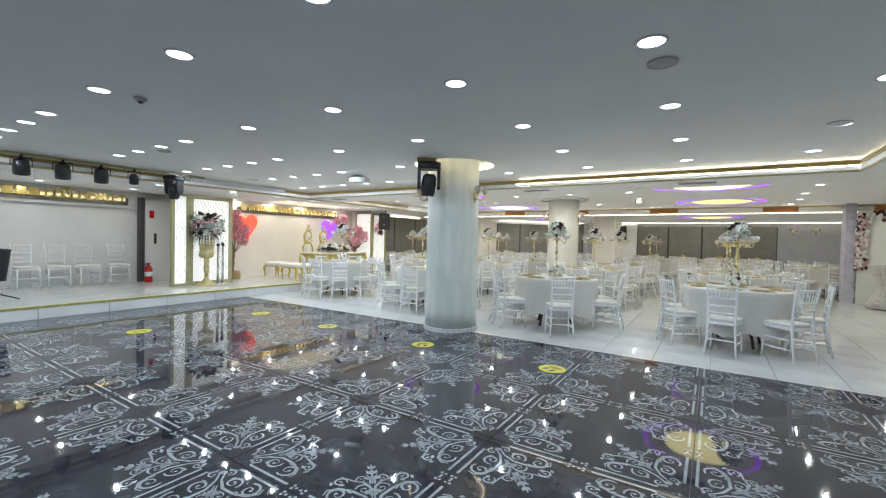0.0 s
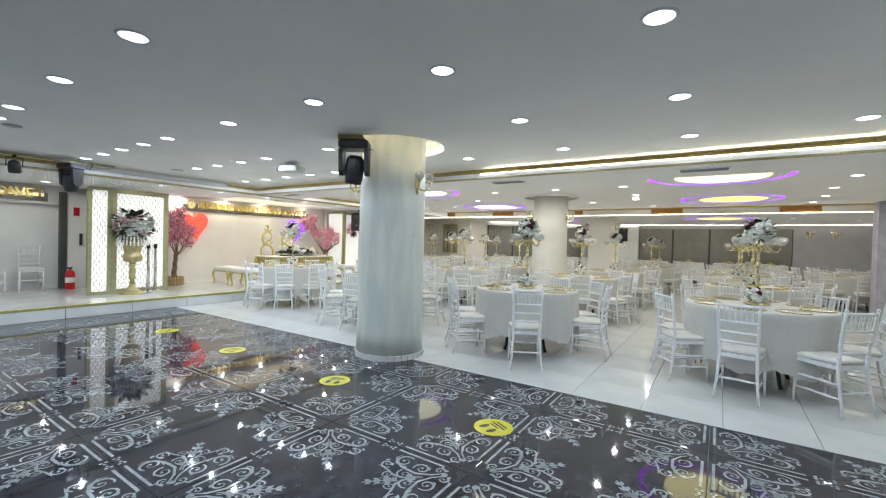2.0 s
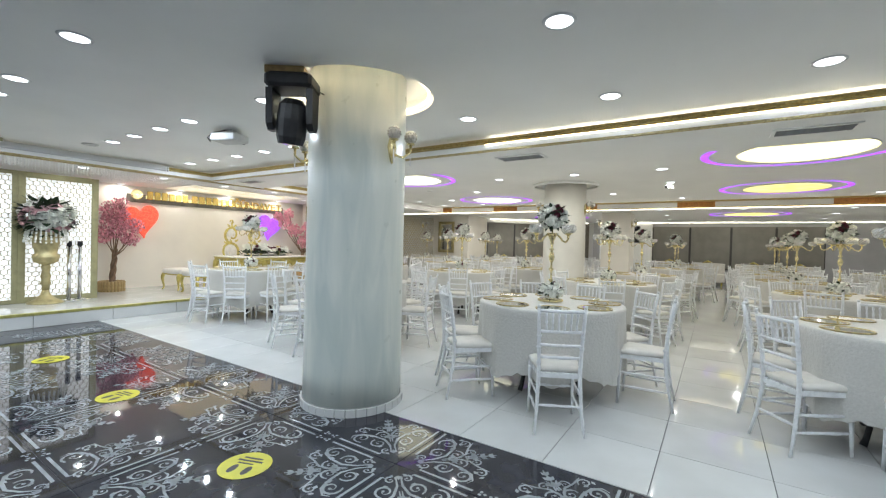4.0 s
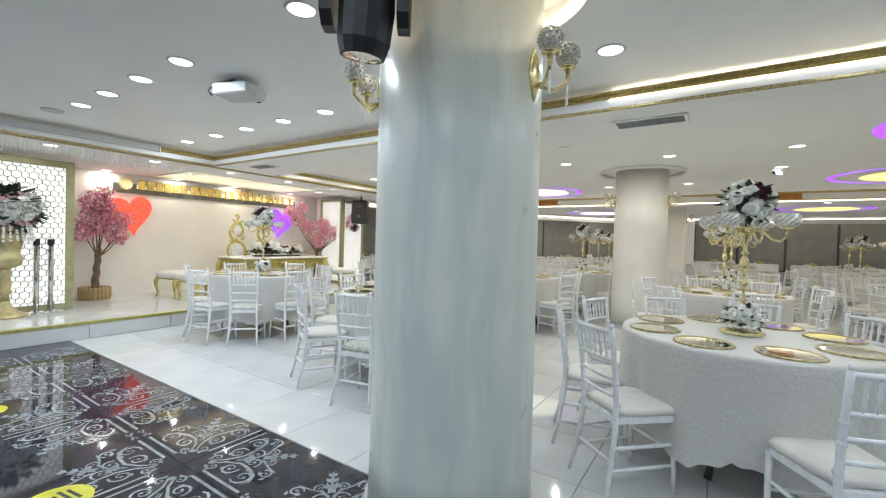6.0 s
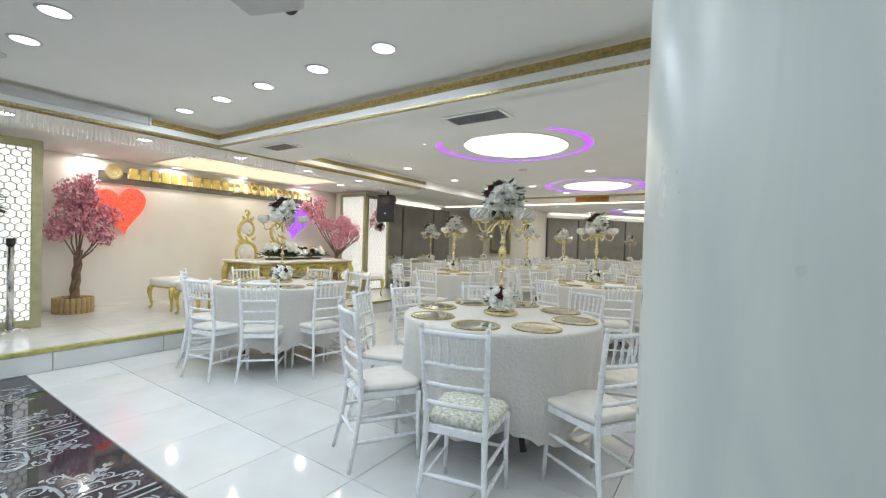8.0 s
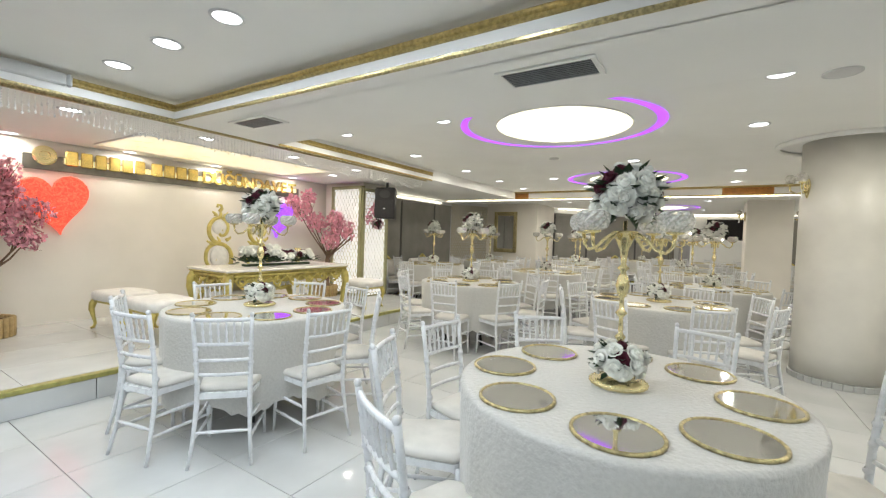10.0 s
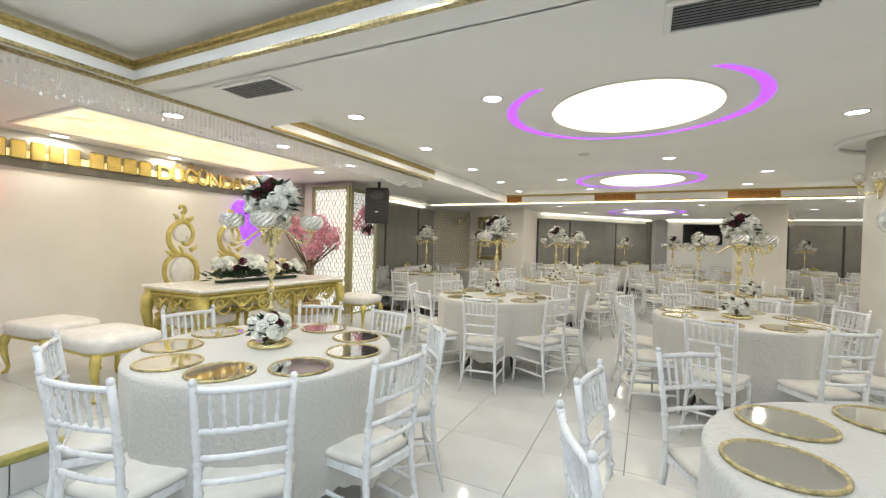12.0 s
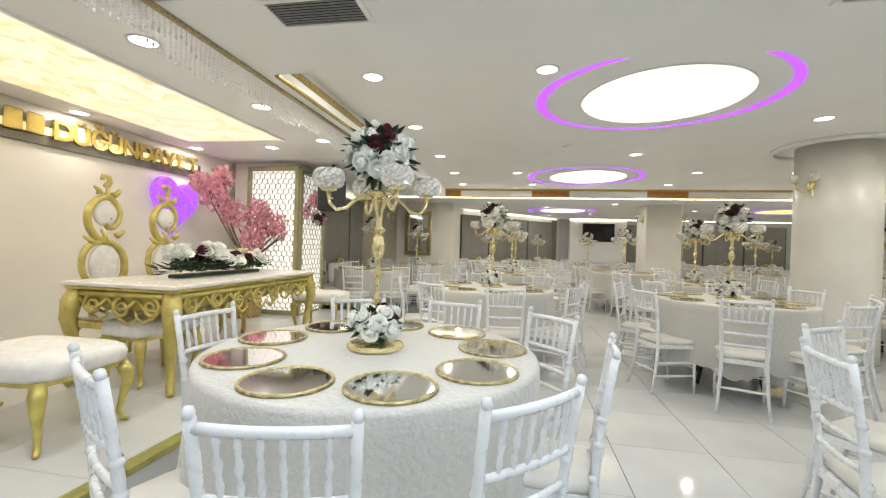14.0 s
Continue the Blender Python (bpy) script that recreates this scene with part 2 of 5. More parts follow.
CROWN = [(0.002, 0.066), (-0.012, 0.068), (-0.016, 0.078), (-0.004, 0.084), (-0.003, 0.094), (-0.014, 0.104), (-0.018, 0.116), (-0.006, 0.126), (0.006, 0.127)]
BEAD = [(0.030, -0.001), (0.022, -0.016), (0.008, -0.021), (-0.006, -0.014), (-0.008, 0.002), (0.002, 0.006)]
cornice("trim_cornice_crown", [(o, Z_LOW + z) for o, z in CROWN], M_TRIM, "gilded crown moulding round the raised ceiling")
cornice("trim_cornice_fascia", [(0.21, Z_LOW), (0.0, Z_LOW), (0.0, Z_LOW + 0.068)], M_CEIL, "white fascia band below the gilded crown moulding")
cornice("trim_cornice_cove", [(0.006, Z_LOW + 0.127), (0.18, Z_LOW + 0.128), (0.20, Z_UP)], M_CEIL, "white cove above the gilded crown moulding")
cornice("trim_cornice_bead", [(o, Z_LOW + z) for o, z in BEAD], M_SILVER, "thin beaded champagne trim along the ceiling step")

# led strips under the crown of the right and far cornice
led = Geo()
led.box(-2.9, YE - 0.012, Z_LOW + 0.056, XR, YE - 0.002, Z_LOW + 0.064)
led.box(XR + 0.002, -7, Z_LOW + 0.056, XR + 0.012, YE - 0.014, Z_LOW + 0.064)
tagged(part("led_strip", led, M_LEDN), "warm white LED strip under the gilded cornice", "light")

# led strips lying in the cove above the crown
led = Geo()
led.box(-2.9, YE + 0.11, Z_LOW + 0.131, XR + 0.11, YE + 0.13, Z_LOW + 0.137)
led.box(XR + 0.11, -7, Z_LOW + 0.131, XR + 0.13, YE + 0.10, Z_LOW + 0.137)
tagged(part("led_strip", led, M_LEDN), "warm white LED strip lying in the ceiling cove", "light")
# left and stage side: glow added only so the cove does not go dark
led = Geo()
led.box(XL - 0.11, YE + 0.11, Z_LOW + 0.131, -2.9, YE + 0.13, Z_LOW + 0.137)
led.box(XL - 0.13, -7, Z_LOW + 0.131, XL - 0.11, YE + 0.10, Z_LOW + 0.137)
tagged(part("led_strip", led, M_COVEFILL), "added dim glowing strip that brightens the left ceiling cove", "light")

# gilded crown on the step over the stage edge and the dropped beam at the back
g = Geo()
for prof in (CROWN, BEAD):
    p = [(-o, z) for o, z in prof] + ([(-0.002, 0.127), (-0.002, 0.066)] if prof is CROWN else [])
    g.loft([[(XL + 0.012 + o, y, Z_LOW + z) for o, z in p] for y in (YS + 0.004, 11.95)], caps=True)
struct("trim_stage_gilded", g, M_TRIM, "gilded moulding on the ceiling along the stage", "cornice")
ZBM = 2.295                             # underside of the beam
beam = Geo().box(-12.0, YB, ZBM, 6.2, YB + 0.3, Z_UP + 0.05)
struct("beam", beam, M_CEIL, "white dropped ceiling beam across the hall", "beam")
g = Geo()
prof = [(0.0, Z_UP), (0.06, Z_UP), (0.05, Z_UP - 0.02), (0.022, Z_UP - 0.032), (0.0, Z_UP - 0.036)]
g.loft([[(-10.5, YB - o, z), (4.8, YB - o, z)] for o, z in prof], closed=False)
prof = [(0.0, ZBM + 0.045), (0.02, ZBM + 0.042), (0.024, ZBM + 0.026), (0.0, ZBM + 0.022)]
g.loft([[(-10.5, YB - o, z), (4.8, YB - o, z)] for o, z in prof], closed=False)
struct("trim_beam_crown", g, M_TRIM, "gilded crown mouldings on the dropped beam", "cornice")
tagged(part("led_strip", Geo().box(-10.4, YB - 0.03, ZBM + 0.002, 4.8, YB - 0.004, ZBM + 0.014), M_LEDN), "warm white LED strip along the dropped beam", "light")
tagged(part("led_strip", Geo().box(-10.56, 12.6, 2.245, -10.53, 15.5, 2.26), M_LEDN), "white LED strip along the window wall", "light")
OBL = math.degrees(math.atan2(3.8, 3.3))
ob = part("led_strip", Geo().box(0.1, -0.10, Z_FAR - 0.05, 4.7, -0.07, Z_FAR - 0.035), M_LEDN, at=pose(-8.6, 19.1, 0, 0, 0, OBL))
tagged(ob, "white LED strip along the slanting wall", "light")
tagged(part("led_strip", Geo().box(-5.0, 22.55, Z_FAR - 0.045, 4.6, 22.59, Z_FAR - 0.03), M_LEDN), "white LED strip along the back wall", "light")

# walls
WT = 0.15


def wall(name, x0, y0, x1, y1, z0=0.0, z1=2.6, material=None, label="cream painted wall"):
    d = Vector((x1 - x0, y1 - y0, 0))
    L = d.length
    ob = struct(name, Geo().box(0, 0, z0, L, WT, z1), material or M_WALL, label, "wall")
    ob.matrix_basis = pose(x0, y0, 0, 0, 0, math.degrees(math.atan2(d.y, d.x)))
    return ob


XW, XM, XG = -10.95, -11.55, -10.6      # walls behind the wedding table, the music stage and along the windows
wall("wall_stage", XW, 6.2, XW, 12.45, label="cream painted wall behind the wedding table")
wall("wall_stage_left", XM, -7.2, XM, 6.35, material=M_WALLG, label="pale grey painted wall behind the music stage")
wall("wall_stage_return", XM, 6.35, XW + 0.05, 6.35, label="cream painted return wall of the stage")
wall("wall_stage_end", XW - 0.1, 12.45, XG, 12.45, label="cream painted end wall beside the stage")
wall("wall_left", XG, 12.45, XG, 16.1, material=M_WALLG, label="pale wall with blinded windows")
wall("wall_left_pier", XG, 16.1, -10.15, 17.5, material=M_WALLG, label="patterned pier between windows")
wall("wall_mirror", -10.15, 17.5, -8.6, 17.55, material=M_WALL, label="cream wall carrying a framed mirror")
wall("wall_mirror_side", -8.6, 17.55, -8.6, 19.1, material=M_WALL)
wall("wall_oblique", -8.6, 19.1, -5.3, 22.9, material=M_WALLG, label="slanting back wall with roller blinds")
wall("wall_back", -5.3, 22.9, 4.9, 22.9, material=mat("mid_grey_wall", (0.44, 0.44, 0.46), 0.6, vary=0.05, scale=2.5, bump=0.1), label="pale grey back wall")
wall("wall_right", 4.9, 23.1, 4.9, -7.2, material=M_WALLG, label="pale grey side wall")
wall("wall_behind", 5.1, -7.0, -11.7, -7.0, material=M_WALL, label="cream painted wall behind the dance floor")

# stage
ST = 0.20
struct("stage_platform", Geo().box(-11.6, -7.1, -0.01, -8.53, 12.45, ST - 0.012), M_GROUT, "raised stage platform screed", "platform")
nosing = Geo().box(-8.57, -7.1, ST - 0.03, -8.495, 11.9, ST + 0.006, 0.004)
M_NOSE = mat("olive_gold_edge_strip", (0.42, 0.40, 0.13), 0.35, metal=0.4, vary=0.15, scale=20)
struct("trim_stage_nosing", nosing, M_NOSE, "olive gold edging strip along the stage step", "trim")


# ---- columns ----
M_COLC = mat("cream_pearl_plaster", (0.70, 0.68, 0.62), 0.32, scale=2.2, vary=0.06, bump=0.1, bump_scale=9)


def column(x, y, zt, ring=True):
    c = thing("column", "round pearl-grey plastered column with a tiled plinth", "column", "round columns", pose(x, y, 0))
    part("shaft", Geo().lathe([(0.398, 0.06), (0.394, 0.3), (0.390, 1.6), (0.388, zt + (0.13 if ring else 0.0))], 48), M_COL if ring else M_COLC, c, smooth=True)
    tile = Geo().box(-0.037, -0.415, 0.0, 0.037, -0.39, 0.062, 0.003)
    me = tile.mesh("plinth_tile")
    part("plinth", Geo().lathe([(0.401, 0), (0.401, 0.064), (0.385, 0.068)], 48), M_GROUT, c)
    for i in range(33):
        part("plinth_tile", me, M_TILE, c, at=pose(0, 0, 0, 0, 0, i * 360 / 33))
    if ring:
        part("led_ring", Geo().lathe([(0.565, zt + 0.03), (0.585, zt + 0.03), (0.585, zt + 0.042), (0.565, zt + 0.042), (0.565, zt + 0.03)], 40, caps=False), M_LEDW, c, "warm LED ring in the ceiling recess")
        return c
    part("collar", Geo().lathe([(0.60, zt - 0.045), (0.62, zt - 0.03), (0.625, zt), (0.60, zt), (0.585, zt - 0.02), (0.585, zt - 0.04), (0.60, zt - 0.045)], 48, caps=False), M_CEIL, c, smooth=True)
    return c


column(-3.26, 6.33, Z_UP)
column(-3.25, 11.95, Z_UP, False)
sq = thing("column", "square cream plastered column", "column", "", pose(-3.35, 17.82, 0))
part("shaft", Geo().box(-0.41, -0.41, 0, 0.41, 0.41, Z_FAR, 0.01), M_WALL, sq)

# ---- downlights ----
dl_mesh = Geo().lathe([(0.0001, -0.004), (0.070, -0.004)], 20, caps=False).mesh("lens")
dl_rim = Geo().lathe([(0.070, -0.001), (0.072, -0.007), (0.086, -0.006), (0.090, 0.0)], 20, caps=False).mesh("rim", True)
dl_lamps = {}
for key, tone, gain in (("cool", (0.94, 0.975, 1.0), 0.90), ("warm", (1.0, 0.90, 0.74), 1.35), ("stage", (1.0, 0.90, 0.74), 0.85)):
    dl_lamp = bpy.data.lights.new("downlight", "AREA")
    dl_lamp.shape, dl_lamp.size, dl_lamp.energy, dl_lamp.color = "DISK", 0.05, DOWNLIGHT_W * gain, tone
    dl_lamp.spread = radians(178)
    dl_lamps[key] = dl_lamp


def downlight(x, y, z, tone="cool"):
    d = thing("downlight", "round recessed white LED downlight in the ceiling", "light", "ceiling downlights", pose(x, y, z))
    part("lens", dl_mesh, M_LAMP, d, "glowing white diffuser")
    part("rim", dl_rim, M_CHAIR, d)
    lamp = new("lamp", dl_lamps[tone])
    lamp.parent = d
    lamp.matrix_basis = pose(0, 0, -0.012)


for k in range(9):
    y = 7.29 - 1.28 * k
    for x in (1.065, -0.215, -1.495, -2.775, -4.06):
        if not (k == 1 and x == -2.775) and not (k == 0 and x == -4.06):
            downlight(x, y, Z_UP)
    for x in (-5.355, -5.995, -6.66, -7.30, -7.99):
        if k % 2 == 0 or x != -7.99:
            downlight(x, y, Z_UP)
# outer left ones in the last two rows are added to brighten that end
for y, xs in ((9.46, (-7.99, -6.69, -4.12, -2.77, -1.47, 1.7)), (10.80, (-7.99, -4.12, -2.76, -1.47, 1.7, 3.3)), (12.25, (-7.98, -5.37, -1.47, 1.7)), (13.6, (-9.3, -7.98, -6.9, -4.1, -2.7, 1.8, 3.4)), (14.9, (-9.2, -8.0, -6.6, -4.1, -1.45, 1.8))):
    for x in xs:
        downlight(x, y, Z_UP, "warm")
for x, y in ((3.0, 6.5), (3.0, 4.0), (3.0, 1.2), (-8.98, 6.2), (-8.98, 7.32), (-8.98, 8.43), (-8.98, 9.54), (-8.98, 10.65), (-10.8, 7.33), (-10.8, 8.44), (-10.8, 9.55), (-10.76, 10.9), (-9.76, 10.92), (-10.8, 2.0), (-10.8, 3.4), (-10.7, 4.9), (-9.2, 4.8), (-9.2, 3.3), (-10.8, 0.4)):
    downlight(x, y, Z_LOW, "stage")
# some of these are added only to brighten the back of the hall
for x, y in ((-7.6, 17.2), (-7.2, 19.2), (-4.5, 17.4), (-4.6, 20.4), (-2.1, 17.0), (-2.1, 18.9), (-2.2, 21.0), (1.9, 17.1), (1.9, 18.9), (2.0, 21.0), (-0.2, 21.6), (-5.8, 21.2), (3.6, 17.6), (3.6, 20.2), (-8.2, 16.4), (-6.2, 16.6), (-6.1, 18.3), (-0.2, 17.0)):
    downlight(x, y, Z_FAR, "warm")


# ---- oval ceiling lights ----
def oval(x, y, z, ry, panel, label, rx=0.63):
    o = thing("ceiling_light", label, "light", "oval ceiling lights", pose(x, y, z, 0, 0, 0))
    part("diffuser", Geo().disc((0, 0, -0.006), rx, 48, ry, down=True), panel, o)
    part("rim", Geo().loft([[(r * rx * math.cos(a), r * ry * math.sin(a), zz) for a in [2 * math.pi * j / 48 for j in range(48)]] for r, zz in ((1.0, -0.004), (1.0, -0.012), (1.02, -0.012), (1.02, 0.0))]), M_CEIL, o)
    inner, outer = [], []
    for j in range(56):
        a = 2 * math.pi * j / 56
        inner.append((1.40 * rx * math.cos(a) - 0.05, 1.34 * ry * math.sin(a), -0.005))
        outer.append((1.54 * rx * math.cos(a) - 0.05, 1.39 * ry * math.sin(a) + 0.01, -0.005))
    part("led_ring", Geo().loft([outer, inner]), M_PURPLE, o, "violet glowing LED ring")


oval(-5.72, 10.12, Z_UP, 0.66, M_OVAL, "round backlit white ceiling panel with a violet LED ring")
oval(-5.70, 14.0, Z_UP, 0.66, M_OVAL, "round backlit white ceiling panel with a violet LED ring")
oval(0.05, 10.2, Z_UP, 0.66, M_OVALP, "round backlit pale yellow ceiling panel with a violet LED ring")
oval(0.27, 13.7, Z_UP, 0.66, M_OVALY, "round backlit yellow ceiling panel with a violet LED ring")
oval(-5.57, 19.3, Z_FAR, 0.66, M_OVAL, "round backlit white ceiling panel with a violet LED ring")
oval(0.05, 18.8, Z_FAR, 0.66, M_OVALY, "round backlit yellow ceiling panel with a violet LED ring")


# ---- banquet chair ----
def chair_parts(c, fine):
    wb, wf = 0.165, 0.19
    seg = 7 if fine else 5
    post_mesh = {}
    for s in (-1, 1):
        pts = [(s * (wb + 0.03), -0.262, 0), (s * (wb + 0.012), -0.222, 0.16), (s * wb, -0.19, 0.36), (s * wb, -0.188, 0.46), (s * (wb + 0.004), -0.20, 0.62), (s * (wb + 0.012), -0.228, 0.80), (s * (wb + 0.016), -0.246, 0.905)]
        g = Geo().tube(pts, [0.011, 0.014, 0.017, 0.0165, 0.0155, 0.0145, 0.0145], seg)
        g.ball((s * (wb + 0.017), -0.249, 0.916), 0.016, 6, 4)
        if fine:
            for p, z in ((3, 0.5), (4, 0.615), (5, 0.70)):
                g.lathe([(0.016, -0.012), (0.020, -0.004), (0.020, 0.004), (0.016, 0.012)], 7, (s * (wb + 0.004 + 0.012 * (z - 0.6) * 2), -0.198 - 0.13 * (z - 0.6), z), caps=False)
        part("back_post", g, M_CHAIR, c, smooth=True)
        g = Geo().tube([(s * (wf + 0.006), 0.195, 0), (s * wf, 0.19, 0.2), (s * wf, 0.188, 0.41)], [0.011, 0.015, 0.017], seg)
        part("front_leg", g, M_CHAIR, c, smooth=True)
    fr = Geo()
    rim = [(-wb, -0.195), (wb, -0.195), (wf + 0.012, 0.17), (wf - 0.02, 0.207), (-wf + 0.02, 0.207), (-wf - 0.012, 0.17)]
    fr.loft([[(x, y, z) for x, y in rim] for z in (0.395, 0.43)], caps=True)
    part("seat_frame", fr, M_CHAIR, c)
    cu = Geo()
    cush = [(-wb + 0.01, -0.17), (wb - 0.01, -0.17), (wf, 0.0), (wf + 0.014, 0.165), (wf - 0.03, 0.21), (0, 0.216), (-wf + 0.03, 0.21), (-wf - 0.014, 0.165), (-wf, 0.0)]
    cu.loft([[(x * k, y * k, z) for x, y in cush] for k, z in ((0.97, 0.431), (1.02, 0.440), (1.03, 0.452), (1.0, 0.466), (0.9, 0.474), (0.55, 0.478))], caps=True)
    part("seat", cu, M_CUSH, c, "padded ivory seat cushion", smooth=True)

    def bow(y, z, w, r, n=7):
        return [(-w + 2 * w * i / (n - 1), y - 0.018 * (1 - (2 * i / (n - 1) - 1) ** 2), z) for i in range(n)]
    back = Geo()
    zs = ((0.885, -0.242, 0.013), (0.735, -0.218, 0.011), (0.635, -0.203, 0.011), (0.545, -0.194, 0.011))
    for z, y, r in zs:
        g = Geo().tube(bow(y, z, wb + 0.012, r, 7 if fine else 4), r, seg)
        part("back_rail", g, M_CHAIR, c, smooth=True)
    for i in range(6):
        x = -0.118 + 0.0472 * i
        bend = 0.018 * (1 - (x / 0.18) ** 2)
        a, b = Vector((x, -0.218 - bend, 0.74)), Vector((x * 1.04, -0.242 - bend, 0.878))
        rr = [0.006, 0.010, 0.006, 0.011, 0.006, 0.010, 0.006] if fine else [0.007, 0.009, 0.007]
        g = Geo().tube([a.lerp(b, k / (len(rr) - 1)) for k in range(len(rr))], rr, 6 if fine else 4, caps=False)
        if fine:
            part("spindle", g, M_CHAIR, c, smooth=True)
        else:
            back.plus(g)
    if not fine:
        tagged(part("back_infill", back, M_CHAIR, c, smooth=True), "", "", "", "stuff")
    rails = [((-wf, 0.19, 0.225), (wf, 0.19, 0.225)), ((-wb - 0.01, -0.215, 0.20), (wb + 0.01, -0.215, 0.20))]
    for s in (-1, 1):
        rails.append(((s * wf, 0.19, 0.27), (s * (wb + 0.005), -0.208, 0.27)))
        if fine:
            rails.append(((s * wf, 0.19, 0.155), (s * (wb + 0.012), -0.222, 0.155)))
    for a, b in rails:
        a, b = Vector(a), Vector(b)
        rr = [0.008, 0.010, 0.012, 0.010, 0.012, 0.010, 0.008] if fine else 0.010
        n = 7 if fine else 2
        part("stretcher", Geo().tube([a.lerp(b, k / (n - 1)) for k in range(n)], rr, 6 if fine else 4, caps=False), M_CHAIR, c, smooth=True)
    return c


CHAIR_LABEL = "white lacquered spindle-back banquet chair with padded ivory seat at a table"
chair_fine = chair_parts(thing("banquet_chair", CHAIR_LABEL, "chair", "chairs round the tables"), True)
chair_far = chair_parts(thing("banquet_chair", CHAIR_LABEL, "chair", "chairs round the tables"), False)
chair_used = {chair_fine: False, chair_far: False}


def chair(x, y, rz, fine, z=0.0):
    src = chair_fine if fine else chair_far
    m = pose(x, y, z, 0, 0, rz) @ Matrix.Diagonal((0.93, 0.95, 0.985, 1))
    if not chair_used[src]:
        chair_used[src] = True
        src.matrix_basis = m
        return src
    return copy_thing(src, m)


# ---- flowers ----
M_ROSE = mat("white_rose_petal", (0.88, 0.88, 0.82), 0.6, vary=0.06, scale=30)
M_BURG = mat("burgundy_petal", (0.10, 0.012, 0.03), 0.6, vary=0.2, scale=30)
M_LEAF = mat("dark_green_leaf", (0.025, 0.055, 0.02), 0.5, vary=0.3, scale=20)
M_PINK = mat("dusty_pink_petal", (0.74, 0.50, 0.52), 0.6, vary=0.15, scale=30)


def rose(g, c, n, r, rng):
    """An open rose of cupped petals at c, facing n."""
    n = Vector(n).normalized()
    q = n.to_track_quat("Z", "Y").to_matrix().to_4x4()
    m = Matrix.Translation(c) @ q @ pose(0, 0, 0, 0, 0, rng.uniform(0, 360))
    vs, fs = [tuple(m @ Vector((0, 0, -0.32 * r)))], []
    for layer, (cnt, rad, lift, lean) in enumerate(((6, 0.98, -0.12, 0.62), (5, 0.78, 0.06, 0.42), (4, 0.54, 0.20, 0.28), (3, 0.30, 0.30, 0.12))):
        for i in range(cnt):
            a0 = 2 * math.pi * (i / cnt) + layer * 0.6
            span = 2 * math.pi / cnt * (0.68 if cnt > 1 else 0.5)
            n0 = len(vs)
            for v in range(3):
                for u in range(4):
                    t = a0 + span * (u / 3 - 0.5) * 2 * (0.75 if v == 0 else 1.0)
                    rr = r * rad * (0.40, 0.86, 1.0 + 0.2 * lean)[v] * (1 - 0.10 * abs(u - 1.5))
                    zz = r * (lift + (-0.25, 0.15, 0.52 - 0.5 * lean)[v])
                    vs.append(tuple(m @ Vector((rr * math.cos(t), rr * math.sin(t), zz))))
            for u in range(3):
                fs.append((0, n0 + u, n0 + u + 1))
                for v in range(2):
                    k = n0 + 4 * v + u
                    fs.append((k, k + 1, k + 5, k + 4))
    g.add(vs, fs)
    # closed heart of the bloom
    core = Geo().ball((0, 0, 0.10 * r), 0.60 * r, 7, 4, 0.75)
    g.plus(core, m)


def leaf(g, c, d, L, w):
    d = Vector(d).normalized()
    s = d.cross(Vector((0, 0, 1)))
    s = s.normalized() if s.length > 0.01 else Vector((1, 0, 0))
    up = s.cross(d)
    c = Vector(c)
    pts = [c, c + d * L * 0.4 + s * w + up * 0.004, c + d * L, c + d * L * 0.4 - s * w + up * 0.004, c + d * L * 0.45 - up * 0.006]
    g.add([tuple(p) for p in pts], [(0, 1, 4), (1, 2, 4), (2, 3, 4), (3, 0, 4)])


ROSES = {}


def rose_mesh(m):
    """One shared rose mesh for each petal material."""
    if m.name not in ROSES:
        g = Geo()
        rose(g, (0, 0, 0), (0, 0, 1), 1.0, random.Random(2))
        ROSES[m.name] = g.mesh("rose", True)
        ROSES[m.name].materials.append(m)
    return ROSES[m.name]


def bouquet(parent, c, r, count, seed, share=0.26, sz=0.85, low=-0.6, mats=None, fr=0.27, single=False):
    """A ball of roses: white, burgundy and leaves as three meshes."""
    rng = random.Random(seed)
    w, b, l = Geo(), Geo(), Geo()
    for i in range(count):
        z = low + (0.98 - low) * ((i + 0.5) / count)
        a = i * 2.39996 + rng.uniform(-0.2, 0.2)
        k = math.sqrt(max(0, 1 - z * z))
        d = Vector((k * math.cos(a), k * math.sin(a), z))
        p = Vector(c) + Vector((d.x * r, d.y * r, d.z * r * sz)) * rng.uniform(0.78, 0.98)
        dark = ((i + 1) * 0.7548777 + seed * 0.31) % 1 < share
        size = r * fr * rng.uniform(0.85, 1.15) * (0.82 if dark else 1.0)
        if single:
            m = Matrix.Translation(p) @ d.to_track_quat("Z", "Y").to_matrix().to_4x4() @ pose(0, 0, 0, 0, 0, rng.uniform(0, 360)) @ Matrix.Scale(size, 4)
            part("rose", rose_mesh((mats or (M_ROSE, M_BURG))[1 if dark else 0]), None, parent, "burgundy rose" if dark else "", at=m)
        else:
            rose(b if dark else w, p, d, size, rng)
    for i in range(int(count * 1.3)):
        z = rng.uniform(low - 0.1, 0.9)
        a = rng.uniform(0, 6.283)
        k = math.sqrt(max(0, 1 - z * z))
        d = Vector((k * math.cos(a), k * math.sin(a), z * 0.7 - 0.1))
        leaf(l, Vector(c) + Vector((d.x * r, d.y * r, z * r * sz)) * 0.78, d, r * 0.55, r * 0.16)
    l.ball(c, r * 0.6, 10, 6, sz)
    mats = mats or (M_ROSE, M_BURG)
    if not single:
        tagged(part("posy", w, mats[0], parent, smooth=True), "", "", "", "stuff")
